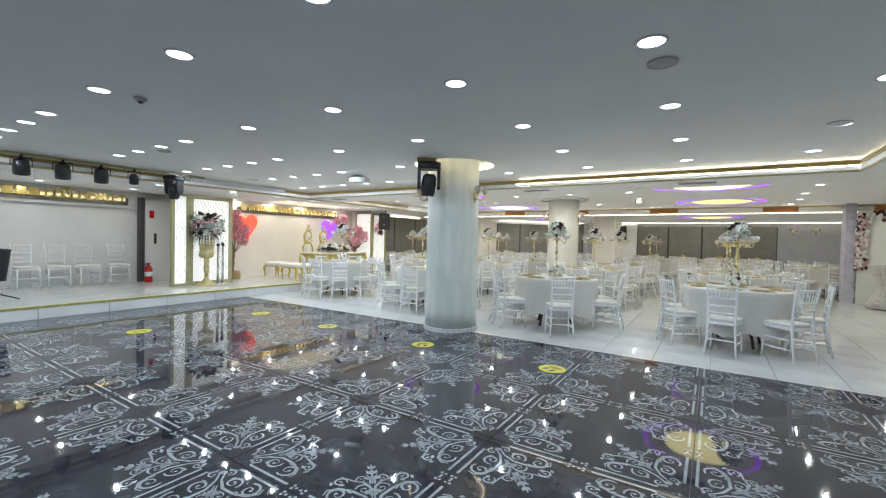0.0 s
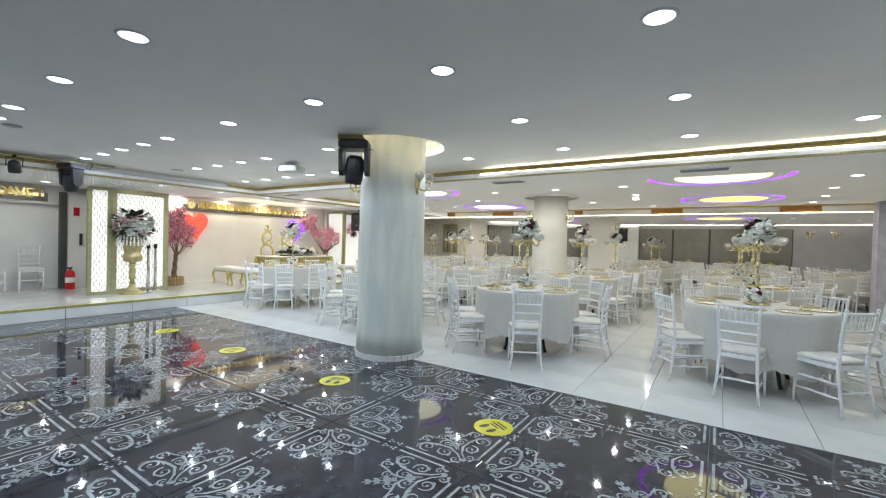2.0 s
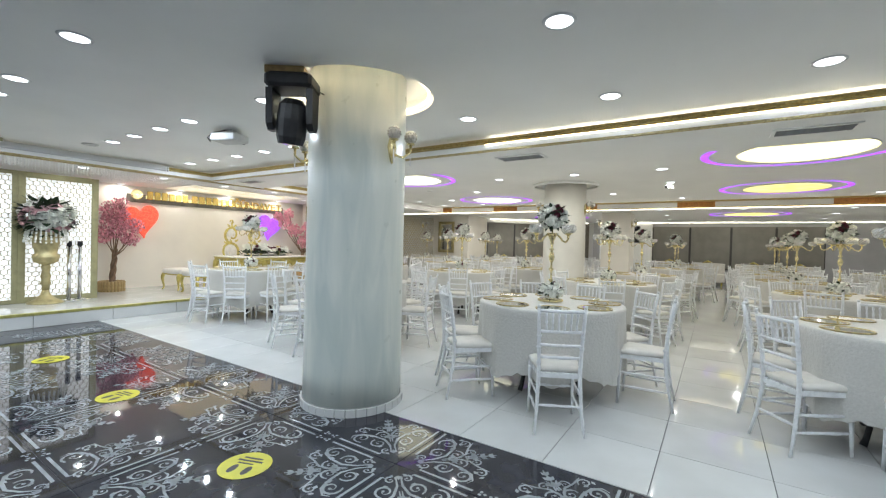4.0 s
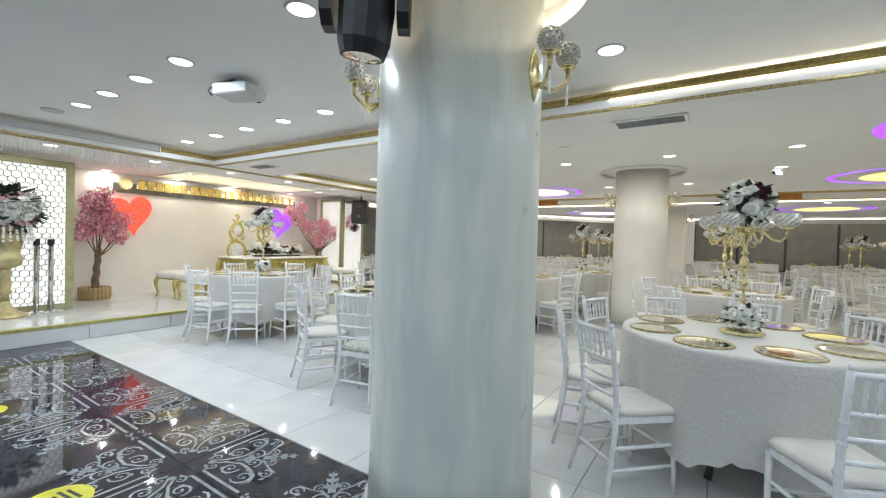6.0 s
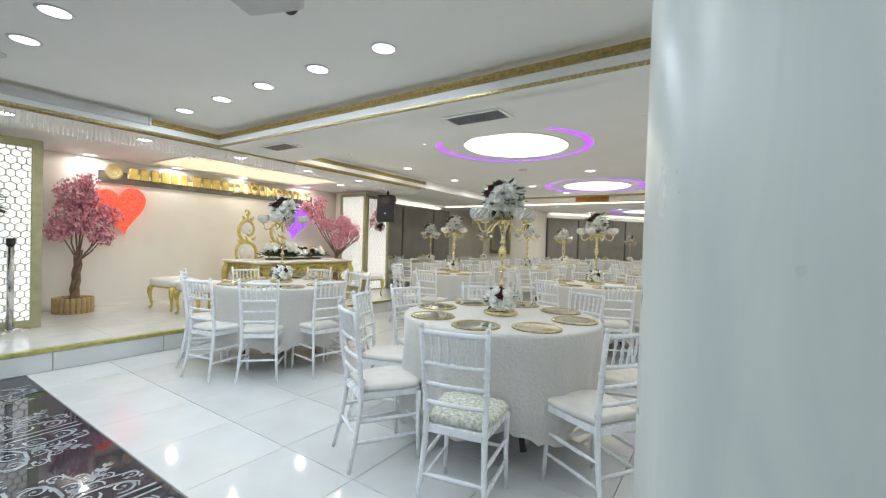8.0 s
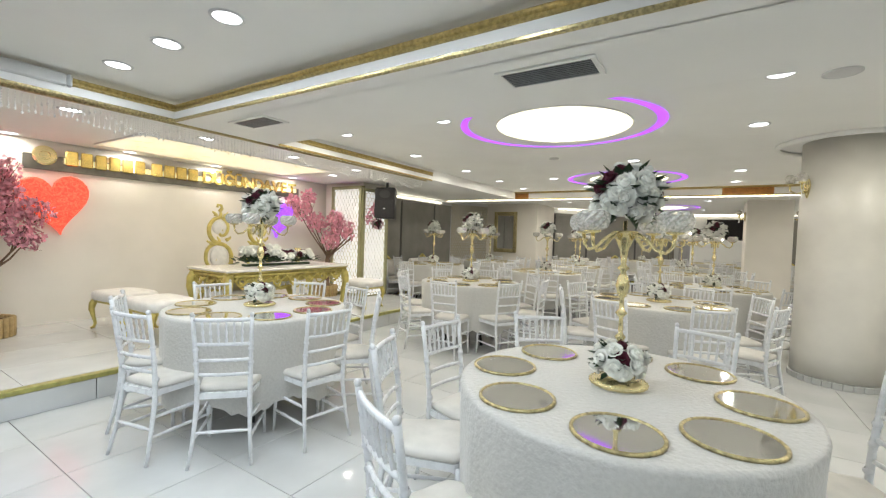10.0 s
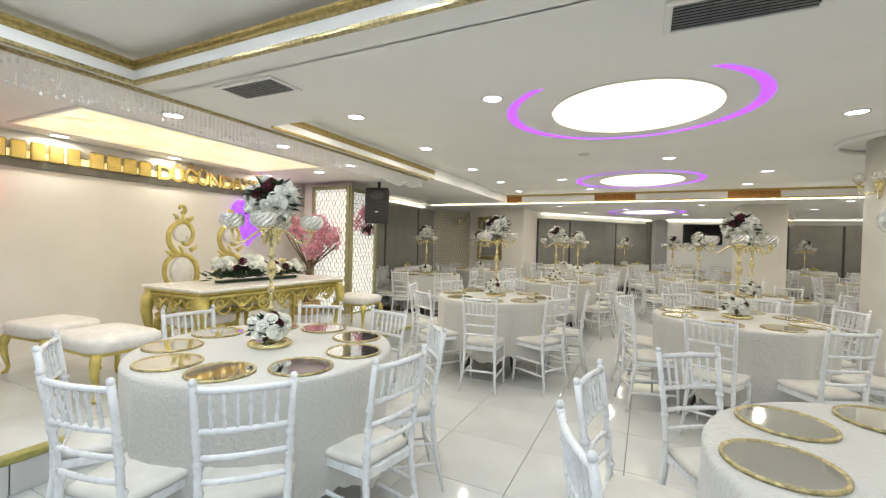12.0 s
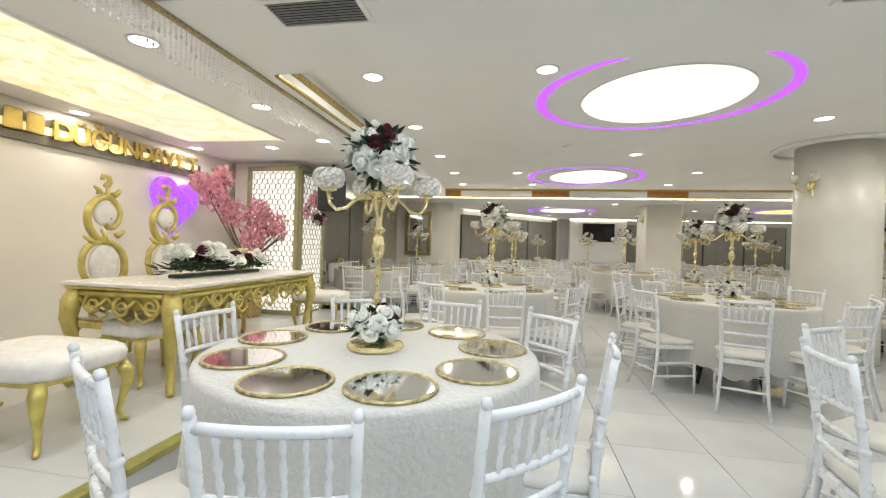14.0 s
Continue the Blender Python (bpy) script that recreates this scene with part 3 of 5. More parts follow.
        tagged(part("posy", b, mats[1], parent, smooth=True), "", "", "", "stuff")
    tagged(part("foliage", l, M_LEAF, parent, "dark green leaves"), "", "", "", "stuff")


# ---- table centrepiece ----
M_CRYS = mat("faceted_crystal", (0.86, 0.84, 0.78), 0.12, metal=0.55, vary=0.25, scale=90)
TT = 0.785


def centrepiece(single):
    c = thing("candelabra", "gold candelabra with crystal bowls and white and burgundy roses", "candelabra", "table centrepieces")
    part("tray", Geo().lathe([(0.10, 0), (0.108, 0.004), (0.108, 0.020), (0.10, 0.024), (0.02, 0.026)], 28), M_GOLDP, c, smooth=True)
    rings = []
    for k in range(6):
        t = math.pi * (k / 5 - 0.5)
        rings.append([((0.104 + (0.009 + 0.004 * math.cos(26 * 2 * math.pi * j / 104)) * math.cos(t)) * math.cos(2 * math.pi * j / 104), (0.104 + (0.009 + 0.004 * math.cos(26 * 2 * math.pi * j / 104)) * math.cos(t)) * math.sin(2 * math.pi * j / 104), 0.012 + 0.011 * math.sin(t)) for j in range(104)])
    part("beading", Geo().loft(rings), M_GOLDP, c, smooth=True)
    bouquet(c, (0, 0, 0.095), 0.100, 24, 3, 0.16, 0.8, -0.5, None, 0.36, single)
    prof = [(0.016, 0.12), (0.013, 0.18), (0.024, 0.20), (0.014, 0.215), (0.012, 0.28), (0.026, 0.30), (0.015, 0.315), (0.013, 0.36), (0.022, 0.38), (0.03, 0.415), (0.02, 0.45), (0.014, 0.47), (0.026, 0.485), (0.015, 0.50), (0.018, 0.56), (0.036, 0.60), (0.03, 0.625), (0.05, 0.63), (0.05, 0.638), (0.012, 0.64), (0.012, 0.68)]
    prof = [(r * 0.68 if r < 0.0165 else r * 0.95 if r < 0.04 else r, z) for r, z in prof]
    part("stem", Geo().lathe(prof, 12), M_GOLDP, c, smooth=True)
    for i in range(4):
        q = pose(0, 0, 0, 0, 0, 45 + 90 * i)
        pts = [(0.02, 0, 0.60), (0.06, 0, 0.625), (0.10, 0, 0.60), (0.135, 0, 0.565), (0.175, 0, 0.555), (0.20, 0, 0.58), (0.205, 0, 0.625)]
        arm = part("arm", Geo().tube(pts, [0.009, 0.009, 0.008, 0.007, 0.007, 0.007, 0.009], 6).lathe([(0.004, 0.622), (0.03, 0.628), (0.032, 0.634), (0.006, 0.636)], 10, (0.205, 0, 0)).moved(q), M_GOLDP, c, smooth=True)
        cut = []
        for k, (r, z) in enumerate([(0.028, 0.634), (0.046, 0.643), (0.055, 0.656), (0.059, 0.670), (0.059, 0.684), (0.055, 0.698), (0.047, 0.710), (0.040, 0.70), (0.045, 0.67), (0.026, 0.645)]):
            amp = 0.0045 if 0 < k < 6 else 0.0
            cut.append([(0.205 + (r + amp * (-1) ** (j + k)) * math.cos(math.pi * j / 12), (r + amp * (-1) ** (j + k)) * math.sin(math.pi * j / 12), z) for j in range(24)])
        bowl = Geo().loft(cut)
        part("crystal_bowl", bowl.moved(q), M_CRYS, arm, "faceted crystal candle bowl")
    bouquet(c, (0, 0, 0.785), 0.128, 44, 11, 0.13, 0.92, -0.8, None, 0.31, single)
    return c


centre_src = {True: centrepiece(True), False: centrepiece(False)}
centre_used = set()


# ---- banquet table ----
def table_mesh_cloth():
    seg = 96
    rings = []
    rng = random.Random(5)
    ph = [rng.uniform(0, 6.28) for _ in range(4)]

    def r_at(a, k):
        lobes = 0.5 - 0.5 * math.cos(8 * a)
        fold = 0.5 * math.sin(19 * a + ph[0]) + 0.3 * math.sin(31 * a + ph[1]) + 0.25 * math.sin(11 * a + ph[2])
        return 0.655 + k * (0.055 * (lobes - 0.55) + 0.022 * fold)
    for r, z in ((0.01, 0.0), (0.3, 0.0), (0.5, 0.0), (0.635, 0.0), (0.650, -0.004), (0.656, -0.018)):
        rings.append([(r * math.cos(2 * math.pi * j / seg), r * math.sin(2 * math.pi * j / seg), TT + z) for j in range(seg)])
    for i in range(1, 11):
        k = i / 10
        ring = []
        for j in range(seg):
            a = 2 * math.pi * j / seg
            r = r_at(a, k ** 0.8)
            z = TT - 0.018 - k * (0.545 + 0.03 * math.cos(8 * a + math.pi) + 0.012 * math.sin(37 * a))
            ring.append((r * math.cos(a), r * math.sin(a), z))
        rings.append(ring)
    g = Geo()
    g.loft(rings[::-1])
    return g


cloth_me = table_mesh_cloth().mesh("tablecloth", True)
top_me = Geo().lathe([(0.64, TT - 0.035), (0.645, TT - 0.03), (0.645, TT - 0.006)], 40).mesh("tabletop")
leg_me = Geo().tube([(0.22, 0, TT - 0.04), (0.26, 0, 0.4), (0.34, 0, 0.06), (0.36, 0, 0.012)], [0.018, 0.018, 0.018, 0.022], 8).mesh("leg", True)
plate_rim = Geo().lathe([(0.130, 0.004), (0.131, 0.009), (0.137, 0.011), (0.142, 0.008), (0.143, 0.0), (0.128, 0.0), (0.130, 0.004)], 32, caps=False).mesh("rim", True)
plate_glass = Geo().lathe([(0.130, 0.0), (0.1302, 0.006), (0.0005, 0.006)], 32, caps=False).mesh("glass")
plate_used = []


def plate():
    p = thing("charger_plate", "round mirrored charger plate with a beaded gold rim on linen", "plate", "plates on the tables")
    part("glass", plate_glass, M_MIRROR, p, "mirror glass centre")
    part("rim", plate_rim, M_SILVER, p, "beaded antique gold rim")
    return p


plate_src = plate()


SPOTS = {0: (-124, -83, -49, -6, 35, 75, 118, 172), 1: (-122, -74, -28, 20, 75, 129, 168, 197), 2: (-132, -69, 8, 45, 84, 120, 156, 192), 3: (-150, -102, -50, -2, 42, 86, 128, 170)}


M_FLORAL = mat("floral_print_fabric", (0.74, 0.73, 0.66), 0.6, scale=55, color2=(0.26, 0.30, 0.20))


def table(x, y, turn, fine, chairs=8, seed=0, skip=()):
    rng = random.Random(seed)
    t = thing("banquet_table", "round banquet table under an ivory cloth", "table", "banquet tables", pose(x, y, 0, 0, 0, turn))
    part("tabletop", top_me, M_CHAIR, t)
    for i in range(4):
        part("leg", leg_me, M_BLACK, t, at=pose(0, 0, 0, 0, 0, 45 + 90 * i))
    cl = part("tablecloth", cloth_me, M_CLOTH, None, at=pose(x, y, 0.002, 0, 0, turn + 22.5))
    tagged(cl, "ivory patterned floor-length tablecloth on a round table", "tablecloth", "tablecloths")
    m = pose(x, y, TT + 0.004, 0, 0, turn + rng.uniform(0, 90))
    if seed >= 25:
        pass
    elif fine not in centre_used:
        centre_used.add(fine)
        centre_src[fine].matrix_basis = m
    else:
        copy_thing(centre_src[fine], m)
    settings = 9 if seed == 0 else 8
    for i in range(settings):
        a = math.radians((-105 if seed == 0 else turn) + 360 / settings * i + rng.uniform(-2, 2))
        pm = pose(x + 0.485 * math.cos(a), y + 0.485 * math.sin(a), TT + 0.0035)
        if plate_used:
            copy_thing(plate_src, pm)
        else:
            plate_src.matrix_basis = pm
            plate_used.append(1)
    for i in range(8):
        a = math.radians(turn + 45 * i + rng.uniform(-3, 3))
        ca, sa = math.cos(a), math.sin(a)
        if seed in SPOTS:
            a = math.radians(SPOTS[seed][i] + rng.uniform(-2, 2))
            ca, sa = math.cos(a), math.sin(a)
        r = {0: 0.68, 1: 0.83, 2: 0.81}.get(seed, 0.76) + rng.uniform(-0.02, 0.03)
        c = chair(x + r * ca, y + r * sa, math.degrees(a) + 90 + rng.uniform(-6, 6), fine)
        if seed == 1 and i == 1:
            for o in c.children:
                if o.name.startswith("seat") and "frame" not in o.name:
                    o.data = o.data.copy()
                    o.data.materials[0] = M_FLORAL
                    tagged(o, "white seat cover with a green floral print")


TABLES = [
    (-7.42, 8.03, 5, True), (-4.76, 7.88, 8, True), (-2.05, 7.66, 22, True), (0.41, 7.95, -12, True),
    (-7.12, 10.95, 10, True), (-4.86, 10.78, -20, True), (-2.12, 10.55, 15, True), (0.52, 10.8, 30, True),
    (-9.35, 13.4, 0, False), (-6.95, 13.55, 20, False), (-4.38, 12.85, 5, False), (-2.0, 13.0, 12, False), (0.42, 13.3, 0, False),
    (-9.1, 15.6, 15, False), (-6.9, 15.7, 0, False), (-4.7, 15.5, 30, False), (-1.68, 16.7, 8, False), (0.55, 15.6, 20, False),
    (-7.6, 18.0, 10, False), (-5.0, 18.15, 0, False), (-6.2, 20.6, 25, False), (-3.35, 19.3, 0, False), (-1.85, 20.4, 12, False), (0.55, 17.9, 5, False),
    (0.95, 21.0, 10, False), (2.9, 16.6, 0, False), (2.9, 19.0, 20, False), (-4.3, 21.4, 5, False),
]
for i, (x, y, a, fine) in enumerate(TABLES):
    table(x, y, a, fine, seed=i)

# ---- stage: risers and top tiles ----
riser_me = Geo().box(0, -0.447, 0, 0.03, 0.447, 0.165, 0.002).mesh("riser_tile")
stage = bpy.data.objects["stage_platform"]
for i in range(21):
    part("riser_tile", riser_me, M_TILE, stage, at=pose(-8.533, 11.4 - 0.9 * i, 0.002))
top_tile = Geo().box(-0.2985, -0.4485, -0.012, 0.2985, 0.4485, 0.0, 0.0015).mesh("stage_tile")
for i in range(5):
    for j in range(21):
        part("stage_tile", top_tile, M_TILE, stage, at=pose(-8.87 - 0.6 * i, 11.9 - 0.9 * j, ST))
struct("wall_stage_block", Geo().box(-10.9, 11.82, 0.0, -9.9, 12.44, Z_LOW), M_WALL, "cream painted pier at the end of the stage", "wall")


# ---- lattice screens ----
M_OLIVE = mat("olive_gold_frame_paint", (0.36, 0.34, 0.19), 0.38, metal=0.25, vary=0.08, scale=12)
M_LATT = mat("olive_lattice", (0.46, 0.43, 0.31), 0.45, vary=0.08, scale=20)
M_LIGHTBOX = glow("backlit_white_acrylic", (1.0, 0.97, 0.93), 0.72)


def bar(g, p, q, w, d):
    (x0, z0), (x1, z1) = p, q
    dx, dz = x1 - x0, z1 - z0
    k = math.hypot(dx, dz) or 1
    nx, nz = -dz / k * w / 2, dx / k * w / 2
    a = [(x0 + nx, z0 + nz), (x1 + nx, z1 + nz), (x1 - nx, z1 - nz), (x0 - nx, z0 - nz)]
    g.loft([[(x, y, z) for x, z in a] for y in (0, -d)], caps=True)


def lattice(W, H):
    """Pierced screen of linked hexagons in the xz plane."""
    g, s = Geo(), 0.165
    rows = int(H / (s * 0.866)) + 1
    inside = lambda p: -0.002 <= p[0] <= W + 0.002 and -0.002 <= p[1] <= H + 0.002
    clampp = lambda p: (min(max(p[0], 0), W), min(max(p[1], 0), H))
    for r in range(rows + 1):
        for c in range(-1, int(W / s) + 2):
            cx, cz = (c + 0.5 * (r % 2)) * s, r * s * 0.866
            ring = [(cx + 0.054 * math.cos(math.radians(60 * k + 30)), cz + 0.054 * math.sin(math.radians(60 * k + 30))) for k in range(6)]
            outer = [(cx + 0.0953 * math.cos(math.radians(60 * k + 30)), cz + 0.0953 * math.sin(math.radians(60 * k + 30))) for k in range(6)]
            for k in range(6):
                for p, q in ((ring[k], ring[(k + 1) % 6]), (ring[k], outer[k])):
                    if inside(p) or inside(q):
                        p, q = clampp(p), clampp(q)
                        if math.hypot(p[0] - q[0], p[1] - q[1]) > 0.006:
                            bar(g, p, q, 0.0108, 0.012)
    return g


def screen_panel(parent, W, H, x, z, y=0.0, f=0.06):
    """One framed lattice panel in the xz plane, front towards -y."""
    fr = part("frame", Geo().box(x, y - 0.03, z, x + f, y + 0.03, z + H, 0.004).box(x + W - f, y - 0.03, z, x + W, y + 0.03, z + H, 0.004).box(x + f, y - 0.03, z, x + W - f, y + 0.03, z + f, 0.004).box(x + f, y - 0.03, z + H - f, x + W - f, y + 0.03, z + H, 0.004), M_OLIVE, parent, "olive gold painted frame")
    part("light_panel", Geo().box(x + f, y + 0.004, z + f, x + W - f, y + 0.02, z + H - f), M_LIGHTBOX, fr, "glowing white backlight")
    part("lattice", lattice(W - 2 * f, H - 2 * f).moved(pose(x + f, y - 0.008, z + f)), M_LATT, fr, "pierced geometric lattice")


s = thing("lattice_screen", "backlit geometric lattice screen in an olive frame on the stage", "screen", "lattice screens", pose(-9.75, 5.27, ST, 0, 0, 90))
screen_panel(s, 0.36, 2.04, 0.0, 0.0)
screen_panel(s, 1.00, 2.04, 0.36, 0.0, 0.0, 0.09)
part("back_board", Geo().box(0.0, 0.032, 0.0, 1.36, 0.06, 2.04), M_OLIVE, s)
L2A, L2C, L2B = Vector((-10.63, 11.74, 0)), Vector((-9.83, 11.71, 0)), Vector((-9.81, 12.40, 0))
for a, b in ((L2A, L2C), (L2C, L2B)):
    d = b - a
    s = thing("lattice_screen", "backlit geometric lattice screen in an olive frame beside the stage end", "screen", "lattice screens", pose(a.x, a.y, ST if a is L2A else 0.16, 0, 0, math.degrees(math.atan2(d.y, d.x))))
    screen_panel(s, d.length, 2.05, 0.0, 0.0)
    part("back_board", Geo().box(0.0, 0.032, 0.0, d.length, 0.06, 2.05), M_OLIVE, s)
# stage corner block under the end screen
struct("stage_corner", Geo().box(-10.5, 11.76, 0.0, -8.56, 12.44, 0.16), M_TILE, "white tiled end of the stage step", "platform")

# ---- wall signs ----
M_SIGNB = mat("brushed_sign_board", (0.20, 0.19, 0.16), 0.35, metal=0.6, vary=0.15, scale=8)
M_HALO = glow("sign_halo_led", (1.0, 0.86, 0.45), 0.7)
M_LETTER = mat("polished_letter_gold", (0.74, 0.57, 0.19), 0.22, metal=0.75, vary=0.1, scale=12)


def word(parent, text, y0, y1, z, h, x):
    """Raised letters along +y on a wall that faces +x, each a part with a glowing back."""
    n = len(text)
    step = (y1 - y0) / n
    for i, ch in enumerate(text):
        if ch == " ":
            continue
        cu = bpy.data.curves.new("letter", "FONT")
        cu.body, cu.size, cu.extrude, cu.offset = ch, h * 1.38, 0.016, 0.006
        tmp = bpy.data.objects.new("letter", cu)
        me = bpy.data.meshes.new_from_object(tmp)
        bpy.data.objects.remove(tmp)
        me.name = "letter"
        part("letter", me, M_LETTER, parent, at=Matrix.Translation((x + 0.03, y0 + step * i, z)) @ Euler((radians(90), 0, radians(90))).to_matrix().to_4x4())


def blocks(parent, n, y0, y1, z, h, x):
    """Plain raised gold blocks in place of a name."""
    step = (y1 - y0) / n
    for i in range(n):
        part("raised_block", Geo().box(x + 0.012, y0 + step * i + 0.012, z, x + 0.045, y0 + step * (i + 1) - 0.012, z + h, 0.012), M_LETTER, parent)


def wall_sign(x, ends, z, h):
    """Board with blocks for the first two words and the last two words lettered."""
    s = thing("wall_sign", "gold raised letters on a long metallic wall board", "sign", "wall signs")
    a, b, c, d, e = ends
    part("board", Geo().box(x + 0.002, a - 0.35, z - 0.075, x + 0.02, e + 0.06, z + h * 0.55, 0.003), M_SIGNB, s)
    part("halo", Geo().box(x + 0.0205, a, z + 0.02, x + 0.023, e, z + h * 0.5), M_HALO, s, "warm LED glow behind the letters")
    part("emblem", Geo().lathe([(0.105, 0), (0.11, 0.012), (0.09, 0.022), (0.05, 0.022), (0.045, 0.012), (0.0005, 0.012)], 28, caps=False).moved(pose(x + 0.02, a - 0.17, z + 0.09, 0, 90, 0)), M_GOLDP, s, "round gold emblem")
    blocks(s, 6, a, b - 0.05, z, h, x + 0.01)
    blocks(s, 4, b, c - 0.05, z, h, x + 0.01)
    word(s, "DÜĞÜN", c, d - 0.02, z, h, x)
    word(s, "DAVET", d, e, z, h, x)
    return s


wall_sign(XW, (7.82, 8.72, 9.41, 10.26, 11.12), 2.06, 0.178)
wall_sign(XM, (1.6, 2.82, 3.64, 4.36, 5.07), 2.07, 0.175)
# board behind the music stage sign
struct("trim_sign_soffit", Geo().box(XM + 0.002, -6.9, 1.93, XM + 0.10, 5.4, 1.96), M_WALLG, "narrow pale ledge under the wall sign", "trim")


# ---- hearts ----
def heart(name_label, y, z, w, h, tilt, m):
    n = 40
    ring = []
    for i in range(n):
        t = 2 * math.pi * i / n
        hx = 16 * math.sin(t) ** 3 / 32
        hz = (13 * math.cos(t) - 5 * math.cos(2 * t) - 2 * math.cos(3 * t) - math.cos(4 * t)) / 29 + 0.10
        ring.append((hx * w, hz * h))
    g = Geo()
    g.loft([[(k * a, b * k, d) for a, b in ring] for k, d in ((1.0, 0.0), (1.0, 0.06), (0.96, 0.075), (0.6, 0.082), (0.02, 0.085))], caps=True)
    g.moved(Matrix.Translation((XW + 0.012, y, z)) @ pose(0, 0, 0, tilt, 0, 0) @ Euler((radians(90), 0, radians(90))).to_matrix().to_4x4())
    return tagged(part("heart_light", g, m, smooth=False), name_label, "light", "heart lights")


M_RED = glow_marbled("red_glitter_acrylic", (0.75, 0.06, 0.03), (0.95, 0.20, 0.10), 0.85, 26)
M_VIO = glow_marbled("violet_glitter_acrylic", (0.30, 0.06, 0.80), (0.48, 0.16, 0.95), 0.95, 26)
heart("glowing red heart light on a cream wall", 7.74, 1.57, 0.66, 0.68, 8, M_RED)
heart("glowing violet heart light on a cream wall", 10.74, 1.57, 0.66, 0.66, -8, M_VIO)

# ---- blossom trees ----
M_BARK = mat("twisted_brown_bark", (0.20, 0.13, 0.08), 0.8, vary=0.25, scale=18, bump=0.6, bump_scale=50)
M_BLOS = mat("pink_blossom_petal", (0.84, 0.40, 0.48), 0.6, vary=0.2, scale=14)
M_LOG = mat("gold_brown_split_logs", (0.42, 0.30, 0.13), 0.6, vary=0.2, scale=20, bump=0.3)


def blossom_tree(x, y, z, clumps, h, seed, pot=True):
    rng = random.Random(seed)
    t = thing("blossom_tree", "artificial pink blossom tree with a twisted trunk on the stage", "tree", "blossom trees", pose(x, y, z))
    trunk = Geo()
    for k in range(3):
        pts = [(0.03 * math.cos(2.1 * k + i * 1.1), 0.03 * math.sin(2.1 * k + i * 1.1) + 0.05 * i / 7, 0.10 + h * i / 7) for i in range(8)]
        trunk.tube(pts, [0.035, 0.032, 0.03, 0.028, 0.026, 0.024, 0.02, 0.014], 7)
    part("trunk", trunk, M_BARK, t, smooth=True)
    crown = Geo()
    base = Vector((0, 0.04, 0.06 + h * 0.85))
    for (cx, cy, cz, r, n) in clumps:
        c = Vector((cx, cy, cz))
        mid = base.lerp(c, 0.5) + Vector((rng.uniform(-.05, .05), rng.uniform(-.05, .05), -0.04))
        limb = Geo().tube([base, mid, c], [0.013, 0.009, 0.005], 5)
        for b in range(5):
            e = c + Vector((rng.uniform(-r, r), rng.uniform(-r, r), rng.uniform(-r, r))) * 0.9
            limb.tube([mid.lerp(c, 0.6), e], [0.005, 0.002], 4)
        part("limb", limb, M_BARK, t)
        for i in range(n):
            while True:
                d = Vector((rng.uniform(-1, 1), rng.uniform(-1, 1), rng.uniform(-1, 1)))
                if d.length < 1:
                    break
            p = c + Vector((d.x * r * 0.8, d.y * r, d.z * r * 0.95))
            q = Euler((rng.uniform(0, 6.3), rng.uniform(0, 6.3), 0)).to_matrix()
            s = rng.uniform(0.018, 0.032)
            for k in range(5):
                a = 2 * math.pi * k / 5
                u, v = Vector((math.cos(a), math.sin(a), 0.25)), Vector((-math.sin(a), math.cos(a), 0))
                crown.add([tuple(p), tuple(p + q @ (u * 0.6 + v * 0.42) * s), tuple(p + q @ (u * 1.05) * s), tuple(p + q @ (u * 0.6 - v * 0.42) * s)], [(0, 1, 2, 3)])
    tagged(part("crown", crown, M_BLOS, t, "dense pink blossom"), "", "", "", "stuff")
    if pot:
        p = part("planter", Geo().lathe([(0.17, 0), (0.175, 0.17), (0.15, 0.17), (0.15, 0.15), (0.001, 0.15)], 24, caps=False), M_BARK, t)
        log = Geo().lathe([(0.026, 0), (0.028, 0.01), (0.028, 0.19), (0.02, 0.20)], 8).mesh("log", True)
        for i in range(22):
            a = 2 * math.pi * i / 22
            part("log", log, M_LOG, p, at=pose(0.19 * math.cos(a), 0.19 * math.sin(a), 0.0))
    return t


blossom_tree(-10.60, 7.13, ST, [(0.05, -0.02, 1.25, 0.24, 330), (0.0, 0.24, 1.12, 0.2, 220), (0.02, 0.0, 1.55, 0.24, 330), (0.02, 0.16, 1.42, 0.2, 220), (0.0, 0.12, 1.72, 0.15, 110), (0.05, -0.18, 1.08, 0.17, 160), (0.05, 0.36, 1.3, 0.16, 150), (0.05, 0.3, 1.0, 0.14, 110)], 0.72, 4)
blossom_tree(-10.45, 11.45, ST, [(0.1, 0.0, 1.05, 0.2, 260), (0.2, 0.18, 1.25, 0.2, 240), (0.3, 0.42, 1.42, 0.18, 200), (0.0, -0.25, 1.35, 0.2, 240), (-0.1, -0.48, 1.55, 0.2, 240), (-0.15, -0.66, 1.70, 0.14, 120), (0.4, 0.55, 1.62, 0.12, 90), (0.35, 0.3, 1.2, 0.2, 240), (0.1, 0.1, 1.4, 0.2, 220), (0.58, 0.4, 1.45, 0.15, 150), (0.75, 0.45, 1.62, 0.12, 90), (-0.05, -0.4, 1.8, 0.15, 130)], 0.75, 9)

# ---- wedding desk ----
M_TOPW = mat("cream_lacquered_top", (0.74, 0.71, 0.65), 0.25, vary=0.05, scale=6)
M_UPH = mat("white_quilted_upholstery", (0.74, 0.72, 0.68), 0.5, vary=0.07, scale=14, bump=0.35, bump_scale=30)


